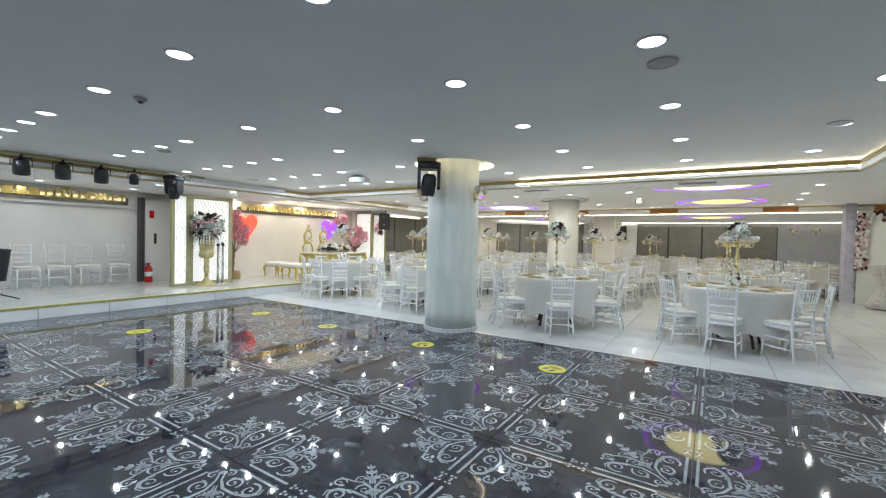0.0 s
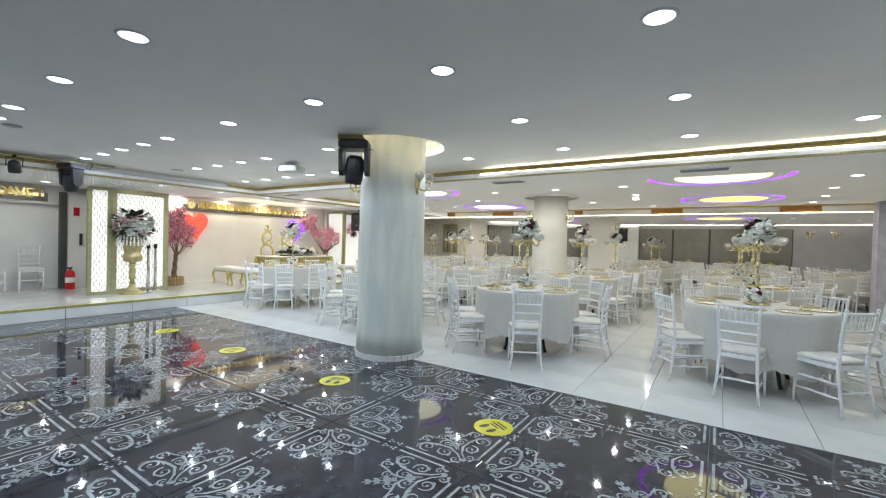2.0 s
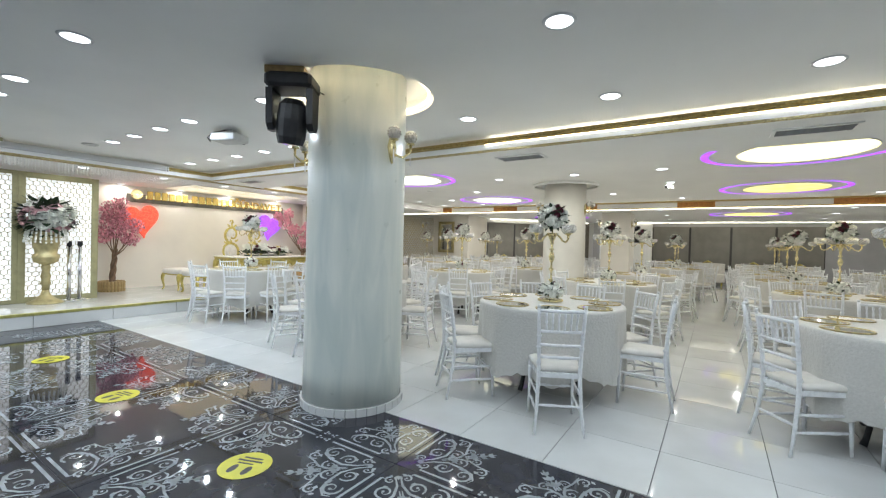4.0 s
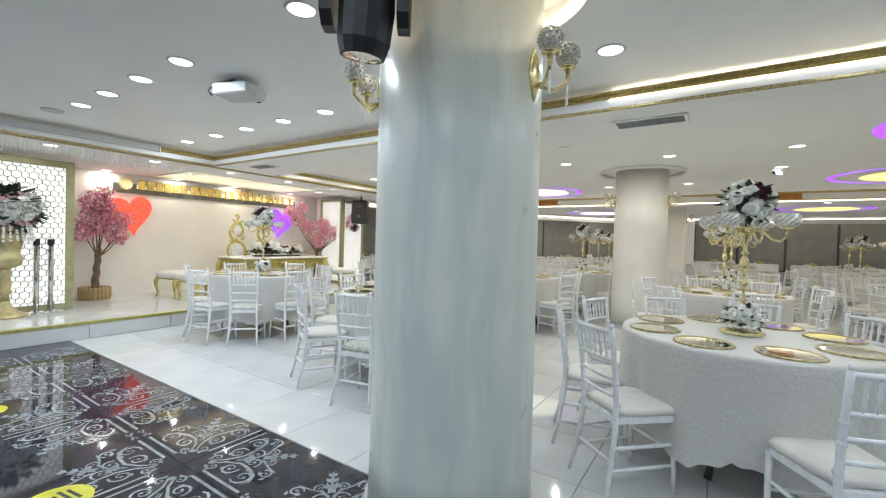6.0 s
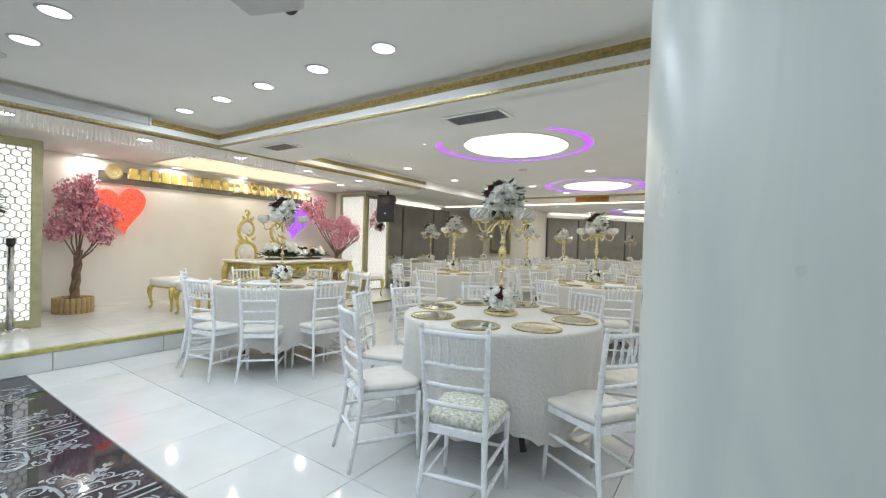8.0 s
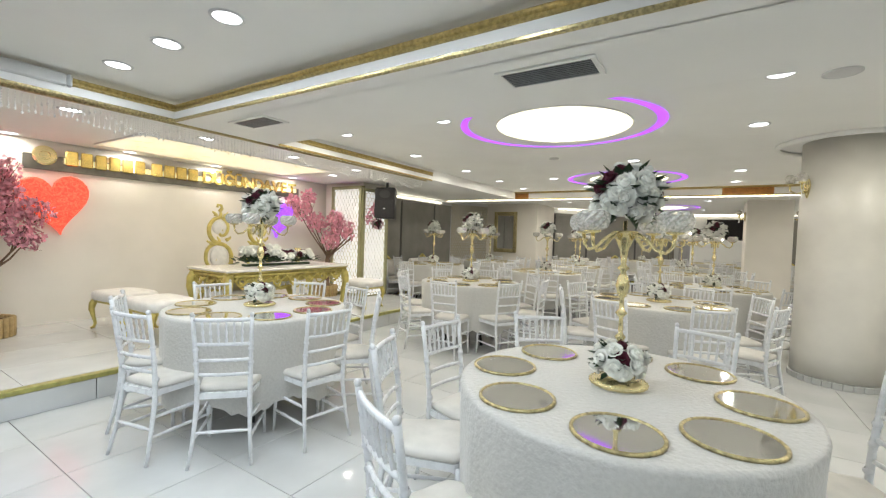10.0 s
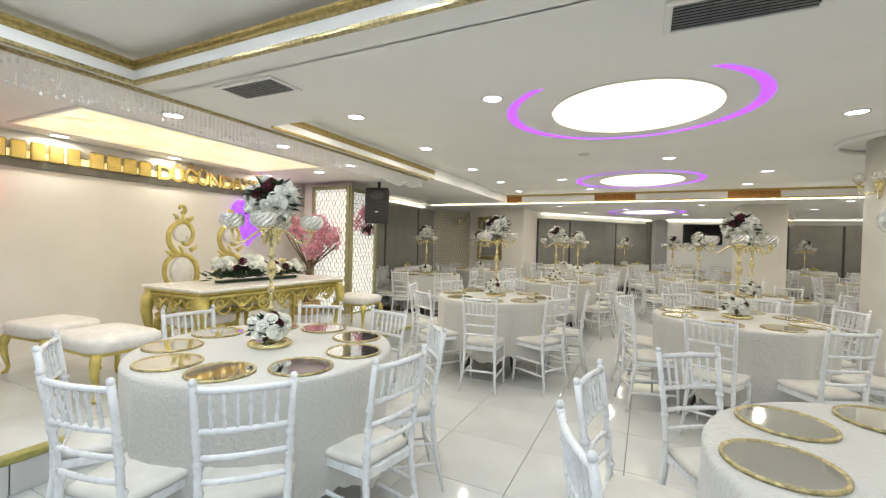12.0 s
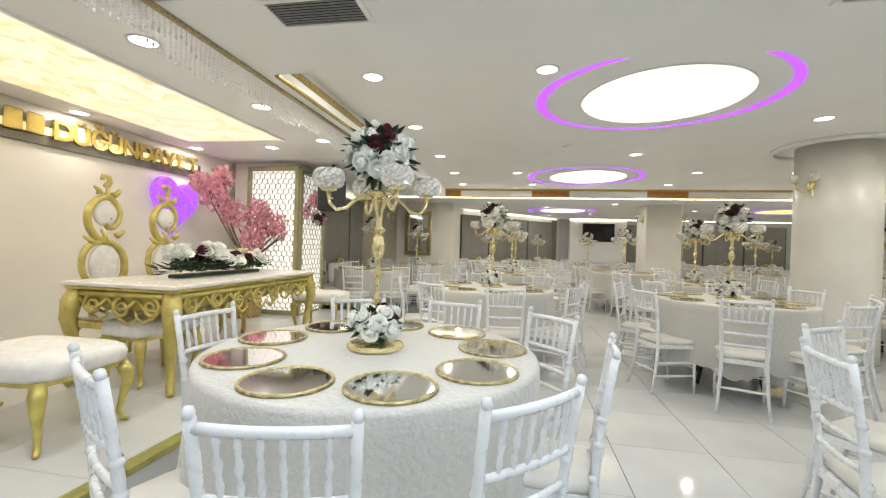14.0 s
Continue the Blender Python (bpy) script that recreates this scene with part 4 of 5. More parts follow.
def spiral(cx, cz, r, turns, a0, sgn=1, n=22, r1=0.18):
    return [(cx + r * (1 - (1 - r1) * i / (n - 1)) * math.cos(a0 + sgn * turns * 2 * math.pi * i / (n - 1)), cz + r * (1 - (1 - r1) * i / (n - 1)) * math.sin(a0 + sgn * turns * 2 * math.pi * i / (n - 1))) for i in range(n)]


def carve(g, pts, y, r0, r1, seg=6):
    n = len(pts)
    g.tube([(x, y, z) for x, z in pts], [r0 + (r1 - r0) * i / (n - 1) for i in range(n)], seg)


def cabriole(h, s=1.0, fx=1, fy=1):
    return Geo().tube([(0, 0, h), (0.022 * fx * s, 0.022 * fy * s, h * 0.86), (0.030 * fx * s, 0.030 * fy * s, h * 0.70), (0.012 * fx * s, 0.012 * fy * s, h * 0.42), (-0.004 * fx * s, -0.004 * fy * s, h * 0.20), (0.010 * fx * s, 0.010 * fy * s, h * 0.07), (0.034 * fx * s, 0.034 * fy * s, 0.016)], [0.042 * s, 0.048 * s, 0.040 * s, 0.026 * s, 0.020 * s, 0.022 * s, 0.018 * s], 8)


def apron_scrolls(g, L, y, ztop):
    """Carved scrollwork of an apron between x = 0 and L."""
    n = max(2, round(L / 0.24))
    for i in range(n):
        cx = L * (i + 0.5) / n
        sg = 1 if i < n / 2 else -1
        zc = ztop - 0.085 - 0.05 * (1 - abs(2 * (i + 0.5) / n - 1)) + (0.02 if i % 2 else 0)
        carve(g, spiral(cx, zc, 0.068, 1.6, math.pi / 2, sg), y, 0.016, 0.010)
        carve(g, [(cx - 0.11, ztop - 0.05), (cx - 0.05, ztop - 0.115), (cx + 0.04, ztop - 0.12), (cx + 0.11, ztop - 0.06)], y, 0.010, 0.014)
        carve(g, [(cx - 0.02 * sg, zc - 0.06), (cx + 0.05 * sg, zc - 0.10), (cx + 0.11 * sg, zc - 0.07), (cx + 0.12 * sg, zc - 0.03)], y, 0.014, 0.006)
    g.tube([(0, y, ztop - 0.025), (L, y, ztop - 0.025)], 0.022, 6)
    top, low = [], []
    for k in range(33):
        u = k / 32
        top.append((L * u, ztop))
        low.append((L * u, ztop - 0.085 - 0.035 * math.sin(math.pi * u) - 0.018 * math.cos(2 * math.pi * n * u)))
    g.loft([[(x, y + 0.012, z) for x, z in top], [(x, y + 0.012, z) for x, z in low], [(x, y + 0.028, z) for x, z in low], [(x, y + 0.028, z) for x, z in top]], closed=False)


LD, DD, HD = 1.82, 0.80, 0.71
desk = thing("wedding_desk", "carved gold wedding table with a cream top on the stage", "table", "", pose(-9.0, 8.70, ST, 0, 0, 90))
part("top", Geo().box(-0.03, -0.03, HD - 0.028, LD + 0.03, DD + 0.03, HD, 0.006), M_TOPW, desk, "cream lacquered tabletop")
part("top_edge", Geo().box(-0.015, -0.015, HD - 0.05, LD + 0.015, DD + 0.015, HD - 0.029, 0.004), M_GOLD, desk)
for x, y, fx, fy in ((0.04, 0.04, -1, -1), (LD - 0.04, 0.04, 1, -1), (0.04, DD - 0.04, -1, 1), (LD - 0.04, DD - 0.04, 1, 1)):
    part("leg", cabriole(HD - 0.05, 1.25, fx, fy).moved(pose(x, y, 0)), M_GOLD, desk, smooth=True)
for nm, L, m in (("front", LD - 0.12, pose(0.06, 0.02, 0)), ("end", DD - 0.12, pose(0.02, DD - 0.06, 0, 0, 0, -90)), ("end", DD - 0.12, pose(LD - 0.02, 0.06, 0, 0, 0, 90)), ("back", LD - 0.12, pose(LD - 0.06, DD - 0.02, 0, 0, 0, 180))):
    g = Geo()
    apron_scrolls(g, L, 0.0, HD - 0.05)
    part("carved_apron", g.moved(m), M_GOLD, desk, smooth=True)

gar = thing("flower_garland", "long garland of white and purple roses on the wedding table", "flowers", "", desk.matrix_basis @ pose(0.42, 0.42, HD) @ Matrix.Diagonal((1.25, 1.15, 1.3, 1)))
rng = random.Random(21)
gw, gb, gl = Geo(), Geo(), Geo()
for i in range(46):
    x = rng.uniform(0, 0.85)
    y = rng.uniform(-0.09, 0.09)
    z = 0.075 + 0.12 * (1 - (y / 0.1) ** 2) * (0.7 + 0.3 * math.sin(x * 7)) * rng.uniform(0.6, 1.1)
    rose(gb if rng.random() < 0.24 else gw, (x, y, z), (rng.uniform(-.4, .4), y * 9 + rng.uniform(-.3, .3), 0.8), 0.055, rng)
for i in range(260):
    x, a = rng.uniform(-0.06, 0.92), rng.uniform(0, 6.28)
    leaf(gl, (x, rng.uniform(-.08, .08), 0.03 + rng.uniform(0, .05)), (math.cos(a), math.sin(a), rng.uniform(-.1, .7)), rng.uniform(.07, .13), 0.016)
gl.box(0.03, -0.04, 0, 0.83, 0.04, 0.02)
tagged(part("posy", gw, M_ROSE, gar, smooth=True), "", "", "", "stuff")
tagged(part("posy", gb, M_BURG, gar, "purple roses", smooth=True), "", "", "", "stuff")
tagged(part("foliage", gl, M_LEAF, gar), "", "", "", "stuff")

vase = thing("gold_vase", "small polished gold vase on the wedding table", "vase", "", desk.matrix_basis @ pose(1.30, 0.45, HD))
part("body", Geo().lathe([(0.045, 0), (0.05, 0.01), (0.03, 0.04), (0.05, 0.10), (0.06, 0.16), (0.04, 0.20), (0.055, 0.23), (0.05, 0.23), (0.03, 0.2)], 20, caps=False), M_GOLDP, vase, smooth=True)


# ---- thrones and stools ----
def throne(x, y, rz):
    t = thing("throne_chair", "tall gold scroll-carved wedding chair with white upholstery", "chair", "thrones at the wedding table", pose(x, y, ST, 0, 0, rz) @ Matrix.Diagonal((1.06, 1.0, 1.04, 1)))
    part("seat", Geo().box(-0.25, -0.24, 0.36, 0.25, 0.24, 0.47, 0.03), M_UPH, t, "white upholstered seat", smooth=False)
    part("seat_rail", Geo().box(-0.25, -0.24, 0.31, 0.25, 0.24, 0.36, 0.008), M_GOLD, t)
    for a in (-1, 1):
        for b in (-1, 1):
            part("leg", cabriole(0.32, 0.8, a, b).moved(pose(a * 0.21, b * 0.2, 0)), M_GOLD, t, smooth=True)
    g = Geo()
    lower = [(0.02, 0.47), (0.10, 0.55), (0.165, 0.68), (0.15, 0.83), (0.06, 0.92), (-0.06, 0.93), (-0.15, 0.86), (-0.17, 0.74), (-0.13, 0.64), (-0.05, 0.60), (0.01, 0.645), (0.0, 0.71), (-0.045, 0.72)]
    upper = [(0.05, 0.92), (-0.06, 0.96), (-0.125, 1.05), (-0.13, 1.16), (-0.07, 1.25), (0.02, 1.28), (0.09, 1.23), (0.115, 1.14), (0.085, 1.06), (0.03, 1.04), (0.0, 1.085), (0.03, 1.115)]

    def smooth_line(p, k=4):
        out = []
        for i in range(len(p) - 1):
            p0, p1, p2, p3 = p[max(i - 1, 0)], p[i], p[i + 1], p[min(i + 2, len(p) - 1)]
            for j in range(k):
                u = j / k
                out.append(tuple(0.5 * (2 * b + (c - a) * u + (2 * a - 5 * b + 4 * c - d) * u * u + (3 * b - a - 3 * c + d) * u ** 3) for a, b, c, d in zip(p0, p1, p2, p3)))
        return out + [p[-1]]
    for line in (lower, upper):
        pts = smooth_line(line)
        n = len(pts)
        g.tube([(px, 0.225, pz) for px, pz in pts], [0.030 * (1 - 0.45 * i / n) for i in range(n)], 8)
        g.ball((pts[-1][0], 0.225, pts[-1][1]), 0.026, 8, 5)
    # leafy crest and acanthus knots
    for cx, cz, s, lean in ((0.0, 1.27, 0.11, 0.0), (0.0, 0.93, 0.10, 0.3), (0.09, 0.98, 0.08, -0.9), (-0.10, 0.92, 0.08, 0.9), (-0.05, 1.30, 0.07, 0.7), (0.06, 1.30, 0.07, -0.7)):
        tip = (cx - s * math.sin(lean), cz + s * math.cos(lean))
        carve(g, [(cx, cz), ((cx + tip[0]) / 2 + 0.015, (cz + tip[1]) / 2), tip], 0.22, 0.028, 0.010)
    carve(g, [(0.0, 1.36), (0.03, 1.40), (0.02, 1.44), (-0.025, 1.445), (-0.03, 1.41)], 0.225, 0.024, 0.016)
    part("carved_back", g, M_GOLD, t, "gold scroll-carved open backrest", smooth=True)
    pad = Geo()
    ring = [(0.10 * math.cos(2 * math.pi * i / 20), 0.13 * math.sin(2 * math.pi * i / 20)) for i in range(20)]
    pad.loft([[(px * k, yy, 0.76 + pz * k) for px, pz in ring] for k, yy in ((1.15, 0.24), (1.15, 0.215), (0.9, 0.205), (0.3, 0.20))], caps=True)
    part("back_pad", pad, M_UPH, t, "white upholstered back pad", smooth=True)
    pad2 = Geo().loft([[(px * k, yy, 1.15 + pz * k * 0.8) for px, pz in ring] for k, yy in ((0.9, 0.24), (0.9, 0.215), (0.6, 0.205), (0.2, 0.20))], caps=True)
    part("back_pad", pad2, M_UPH, t, smooth=True)


throne(-9.94, 9.26, 90)
throne(-9.94, 9.85, 90)


def stool(x, y, rz, w=0.52, d=0.40, h=0.44):
    s = thing("upholstered_stool", "white quilted stool with gold cabriole legs on the stage", "stool", "stools by the wedding table", pose(x, y, ST, 0, 0, rz))
    W, D = w / 2, d / 2
    rim = []
    for i in range(28):
        a = 2 * math.pi * i / 28
        cx, cy = abs(math.cos(a)) ** 0.35 * (1 if math.cos(a) >= 0 else -1), abs(math.sin(a)) ** 0.35 * (1 if math.sin(a) >= 0 else -1)
        rim.append((cx * W, cy * D))
    part("cushion", Geo().loft([[(a * k, b * k, z) for a, b in rim] for k, z in ((0.97, h - 0.10), (1.0, h - 0.085), (1.015, h - 0.045), (0.99, h - 0.018), (0.9, h - 0.002), (0.5, h + 0.008))], caps=True), M_UPH, s, smooth=True)
    part("apron", Geo().loft([[(a * k, b * k, z) for a, b in rim] for k, z in ((0.93, h - 0.125), (0.95, h - 0.1))], caps=True), M_GOLD, s)
    for a in (-1, 1):
        for b in (-1, 1):
            part("leg", cabriole(h - 0.11, 0.75, a, b).moved(pose(a * (W - 0.05), b * (D - 0.05), 0)), M_GOLD, s, smooth=True)


stool(-9.26, 8.14, 0, 0.66, 0.50)
stool(-10.05, 8.12, 6, 0.60, 0.46)
stool(-9.45, 9.02, 84)
stool(-9.12, 11.02, 0, 0.56, 0.46)

# ---- stage ceiling: backlit stone, crystal fringe ----
on = thing("ceiling_light", "long backlit onyx ceiling panel over the stage", "light")
part("diffuser", Geo().box(-10.55, 8.02, Z_LOW - 0.012, -9.42, 10.55, Z_LOW - 0.004), M_STONE, on)
part("rim", Geo().box(-10.58, 7.99, Z_LOW - 0.016, -10.55, 10.58, Z_LOW).box(-9.42, 7.99, Z_LOW - 0.016, -9.39, 10.58, Z_LOW).box(-10.55, 7.99, Z_LOW - 0.016, -9.42, 8.02, Z_LOW).box(-10.55, 10.55, Z_LOW - 0.016, -9.42, 10.58, Z_LOW), M_CEIL, on)
M_BEAD = mat("clear_crystal_bead", (0.96, 0.96, 0.96), 0.08, metal=0.0, vary=0.1, scale=70, coat=0.6)
cr = Geo()
rng = random.Random(31)
OCT = [(1, 0, 0), (-1, 0, 0), (0, 1, 0), (0, -1, 0), (0, 0, 1.4), (0, 0, -1.4)]
OF = [(0, 2, 4), (2, 1, 4), (1, 3, 4), (3, 0, 4), (2, 0, 5), (1, 2, 5), (3, 1, 5), (0, 3, 5)]
for row, xx in enumerate((-8.64, -8.72)):
    for i in range(330):
        y = 0.3 + 0.0352 * i + 0.017 * row
        L = 0.05 + 0.10 * abs(math.sin(y * 3.4 + row)) + rng.uniform(0, 0.03)
        z = Z_LOW - 0.012
        while z > Z_LOW - L:
            s = 0.0055 if z > Z_LOW - L + 0.02 else 0.010
            cr.add([(xx + p[0] * s, y + p[1] * s, z + p[2] * s) for p in OCT], OF)
            z -= 0.019
fr = tagged(part("crystal_fringe", cr, M_BEAD), "fringe of hanging crystal bead strings along the stage ceiling", "crystals", "", "stuff")
struct("trim_crystal_rail", Geo().box(-8.61, 0.2, Z_LOW - 0.02, -8.58, 11.95, Z_LOW), M_SILVER, "slim champagne rail carrying crystal strings", "trim")


# ---- ceiling vents ----
M_VENT = mat("grey_vent_metal", (0.40, 0.40, 0.40), 0.45, metal=0.4, vary=0.1, scale=20)


def vent(x, y, z, w, d, material, n=9, rot=None, name_label="grey slatted air vent set in the white ceiling"):
    v = thing("ceiling_vent", name_label, "vent", "air vents", pose(x, y, z) @ (rot or Matrix.Identity(4)))
    W, D = w / 2, d / 2
    part("frame", Geo().box(-W - 0.03, -D - 0.03, -0.012, W + 0.03, -D, 0, 0.003).box(-W - 0.03, D, -0.012, W + 0.03, D + 0.03, 0, 0.003).box(-W - 0.03, -D, -0.012, -W, D, 0, 0.003).box(W, -D, -0.012, W + 0.03, D, 0, 0.003), M_CEIL if material is M_VENT else material, v)
    part("backing", Geo().box(-W, -D, -0.003, W, D, -0.001), M_BLACK if material is M_VENT else M_MULL, v)
    sl = Geo().box(-W, -0.006, -0.010, W, 0.006, -0.004).mesh("slat")
    for i in range(n):
        part("slat", sl, material, v, at=pose(0, -D + d * (i + 0.5) / n, 0, 25, 0, 0))


for x, y, w, d in ((-7.84, 8.27, 0.44, 0.20), (-5.27, 8.36, 0.50, 0.22), (-2.69, 8.38, 0.50, 0.20), (-0.12, 8.38, 0.50, 0.20)):
    vent(x, y, Z_LOW, w, d, M_VENT)
M_GRILLE = mat("orange_wood_grille", (0.50, 0.22, 0.05), 0.5, vary=0.12, scale=12)
for x in (-8.52, -6.2, -3.88, -1.2, 1.66, 3.9):
    vent(x, YB - 0.004, 2.405, 0.72, 0.075, M_GRILLE, 5, pose(0, 0, 0, -90, 0, 0), "orange wooden air grille in the dropped beam")

# ---- projector, speaker, moving light, spot rail ----
M_PROJ = mat("pale_grey_plastic", (0.62, 0.63, 0.62), 0.4, vary=0.04, scale=20)
p = thing("projector", "white ceiling projector hanging from a short mount", "projector", "", pose(-5.32, 6.42, 0.015, 0, 0, 200))
body = part("body", Geo().box(-0.155, -0.12, 2.345, 0.155, 0.12, 2.43, 0.012), M_PROJ, p)
part("lens", Geo().lathe([(0.04, 0), (0.042, 0.03), (0.03, 0.035), (0.028, 0.02)], 16).moved(pose(-0.06, -0.118, 2.39, 90, 0, 0)), M_BLACK, body)
part("vent_strip", Geo().box(0.02, -0.1225, 2.365, 0.14, -0.121, 2.41), M_VENT, body)
part("mount_plate", Geo().box(-0.06, -0.06, 2.429, 0.06, 0.06, 2.44).box(-0.05, -0.05, 2.472, 0.05, 0.05, 2.48), M_PROJ, p)
part("mount_pole", Geo().tube([(0, 0, 2.435), (0, 0, 2.475)], 0.016, 10), M_PROJ, p)
part("cable", Geo().tube([(0.0, 0.03, 2.478), (0.06, 0.05, 2.46), (0.15, 0.08, 2.44), (0.20, 0.10, 2.38), (0.17, 0.09, 2.34)], 0.007, 6), M_BLACK, p, smooth=True)


def loudspeaker(x, y, z, rz):
    s = thing("loudspeaker", "black plastic loudspeaker hung above the stage end", "loudspeaker", "", pose(x, y, z, 0, 0, rz))
    prof = [(-0.19, -0.13), (0.19, -0.13), (0.13, 0.16), (-0.13, 0.16)]
    part("cabinet", Geo().loft([[(a * k, b * k, zz) for a, b in prof] for k, zz in ((0.94, 0.0), (1.0, 0.02), (1.0, 0.52), (0.9, 0.56))], caps=True), M_BLACK, s)
    part("grille", Geo().box(-0.17, -0.138, 0.03, 0.17, -0.131, 0.34, 0.003), M_BLACK, s)
    part("horn", Geo().lathe([(0.09, 0), (0.07, 0.012), (0.03, 0.02)], 18).moved(pose(0, -0.1305, 0.44, 90, 0, 0) @ Matrix.Diagonal((1.2, 0.8, -1, 1))), M_MULL, s)
    part("badge", Geo().box(-0.02, -0.141, 0.17, 0.02, -0.1385, 0.185), M_CEIL, s)
    part("bracket", Geo().box(-0.02, -0.02, 0.555, 0.02, 0.02, Z_LOW - z), M_BLACK, s)


loudspeaker(-9.47, 11.98, 1.66, 20)
fl = thing("flower_ball", "small hanging ball of pink and white roses", "flowers", "", pose(-9.66, 11.95, 1.56))
bouquet(fl, (0, 0, 0), 0.10, 18, 41, 0.5, 1.0, -0.95, (M_PINK, M_BURG), 0.4)
part("cord", Geo().tube([(0, 0, 0.08), (0, 0, Z_LOW - 1.56)], 0.003, 4), M_CHAIR, fl)


def moving_head(x, y, zt, rz, s=1.0, board=False):
    m = thing("moving_head_light", "black moving head stage light clamped under the ceiling", "stage light", "stage lights", pose(x, y, zt, 0, 0, rz))
    if board:
        part("mount_board", Geo().box(-0.17, -0.09, -0.05, 0.10, 0.09, 0.0, 0.003), M_LOG, m, "wooden mounting board")
    z0 = -0.05 if board else -0.02
    part("base", Geo().box(-0.16 * s, -0.13 * s, z0 - 0.10 * s, 0.16 * s, 0.13 * s, z0, 0.02 * s), M_BLACK, m)
    for a in (-1, 1):
        g = Geo().loft([[(a * 0.16 * s, yy * s, zz * s + z0) for yy, zz in ((-0.085, -0.10), (0.085, -0.10), (0.07, -0.34), (0.03, -0.38), (-0.03, -0.38), (-0.07, -0.34))], [(a * 0.115 * s, yy * s, zz * s + z0) for yy, zz in ((-0.085, -0.10), (0.085, -0.10), (0.07, -0.34), (0.03, -0.38), (-0.03, -0.38), (-0.07, -0.34))]], caps=True)
        part("yoke_arm", g, M_BLACK, m)
    head = part("head", Geo().lathe([(0.06 * s, 0.14 * s), (0.095 * s, 0.10 * s), (0.105 * s, 0.0), (0.10 * s, -0.12 * s), (0.085 * s, -0.17 * s), (0.08 * s, -0.165 * s)], 14, (0, 0, 0)).moved(pose(0, 0, z0 - 0.30 * s, 8, 6, 0)), M_BLACK, m)
    part("lens", Geo().lathe([(0.072 * s, -0.171 * s), (0.0005, -0.178 * s)], 18, caps=False).moved(pose(0, 0, z0 - 0.30 * s, 8, 6, 0)), M_MIRROR, head)
    part("cable", Geo().tube([(0.1 * s, 0.1 * s, z0 - 0.03), (0.2 * s, 0.16 * s, z0 - 0.07), (0.28 * s, 0.14 * s, -0.02), (0.30 * s, 0.1 * s, 0)], 0.006, 5), M_BLACK, m)


moving_head(-3.30, 5.72, Z_UP, 35, 1.0, True)
moving_head(-8.22, 4.62, 2.435, 20, 0.9)


def par_can(x, y, z, rz, s=1.0):
    c = thing("par_light", "black stage par light hanging from the ceiling rail", "stage light", "stage lights", pose(x, y, z, 0, 0, rz))
    part("can", Geo().lathe([(0.05 * s, 0.11 * s), (0.085 * s, 0.09 * s), (0.10 * s, 0.0), (0.10 * s, -0.13 * s), (0.088 * s, -0.13 * s), (0.085 * s, -0.10 * s), (0.001, -0.095 * s)], 16, caps=False).moved(pose(0, 0, -0.15, 18, 0, 0)), M_BLACK, c, smooth=True)
    part("yoke", Geo().tube([(-0.12 * s, 0, -0.15), (-0.12 * s, 0, -0.03), (0.12 * s, 0, -0.03), (0.12 * s, 0, -0.15)], 0.008, 6), M_BLACK, c)
    part("clamp", Geo().box(-0.02, -0.02, -0.03, 0.02, 0.02, 0.02, 0.004), M_BLACK, c)


for y in (2.62, 3.08, 3.56, 4.02, 1.7, 0.6):
    par_can(-8.30, y, 2.435, 70, 0.95 if y != 4.02 else 0.7)
tagged(part("light_rail", Geo().tube([(-8.30, -2.0, 2.457), (-8.30, 5.2, 2.457)], 0.022, 10), M_OLIVE), "olive gold pipe rail for stage lights at the ceiling", "rail")
sc = thing("projection_screen", "long rolled-up projection screen case under the ceiling edge", "projection screen", "", pose(-8.50, 5.95, 2.42))
part("case", Geo().box(-0.05, -1.2, -0.04, 0.05, 1.2, 0.05, 0.012), M_WALLG, sc)
part("end_cap", Geo().box(-0.052, 1.2, -0.042, 0.052, 1.23, 0.052, 0.012), M_CHAIR, sc)


# ---- sconces ----
def sconce(x, y, z, rz, label="gold two-arm wall sconce with crystal globes on a column"):
    s = thing("wall_sconce", label, "sconce", "wall sconces", pose(x, y, z, 0, 0, rz))
    part("back_plate", Geo().lathe([(0.001, 0.10), (0.03, 0.06), (0.045, 0.0), (0.03, -0.07), (0.012, -0.12), (0.001, -0.13)], 12, caps=False).moved(Matrix.Diagonal((0.5, 1, 1, 1))), M_GOLDP, s, smooth=True)
    for a in (-1, 1):
        arm = part("arm", Geo().tube([(0.02, 0, -0.06), (0.07, a * 0.05, -0.08), (0.11, a * 0.09, -0.04), (0.11, a * 0.09, 0.02)], [0.012, 0.010, 0.009, 0.012], 7).lathe([(0.01, 0.015), (0.035, 0.022), (0.03, 0.03)], 10, (0.11, a * 0.09, 0)), M_GOLDP, s, smooth=True)
        g = Geo().ball((0.11, a * 0.09, 0.075), 0.046, 12, 8)
        for k in range(1, 7):
            zz = -0.046 * math.cos(math.pi * k / 7)
            rr = 0.048 * math.sin(math.pi * k / 7)
            for j in range(11):
                t = 2 * math.pi * (j + 0.5 * (k % 2)) / 11
                g.ball((0.11 + rr * math.cos(t), a * 0.09 + rr * math.sin(t), 0.075 + zz), 0.009, 4, 2)
        part("crystal_globe", g, M_CRYS, arm, "globe of clear crystal beads")
        part("pendant", Geo().tube([(0.11, a * 0.09, -0.03), (0.11, a * 0.09, -0.14)], [0.003, 0.006], 5), M_BEAD, arm)


for cx, cy in ((-3.26, 6.33), (-3.25, 11.95)):
    for turn in (-5, 205):
        sconce(cx + 0.395 * math.cos(radians(turn)), cy + 0.395 * math.sin(radians(turn)), 2.03, turn)
sconce(-3.77, 17.65, 2.05, 180)
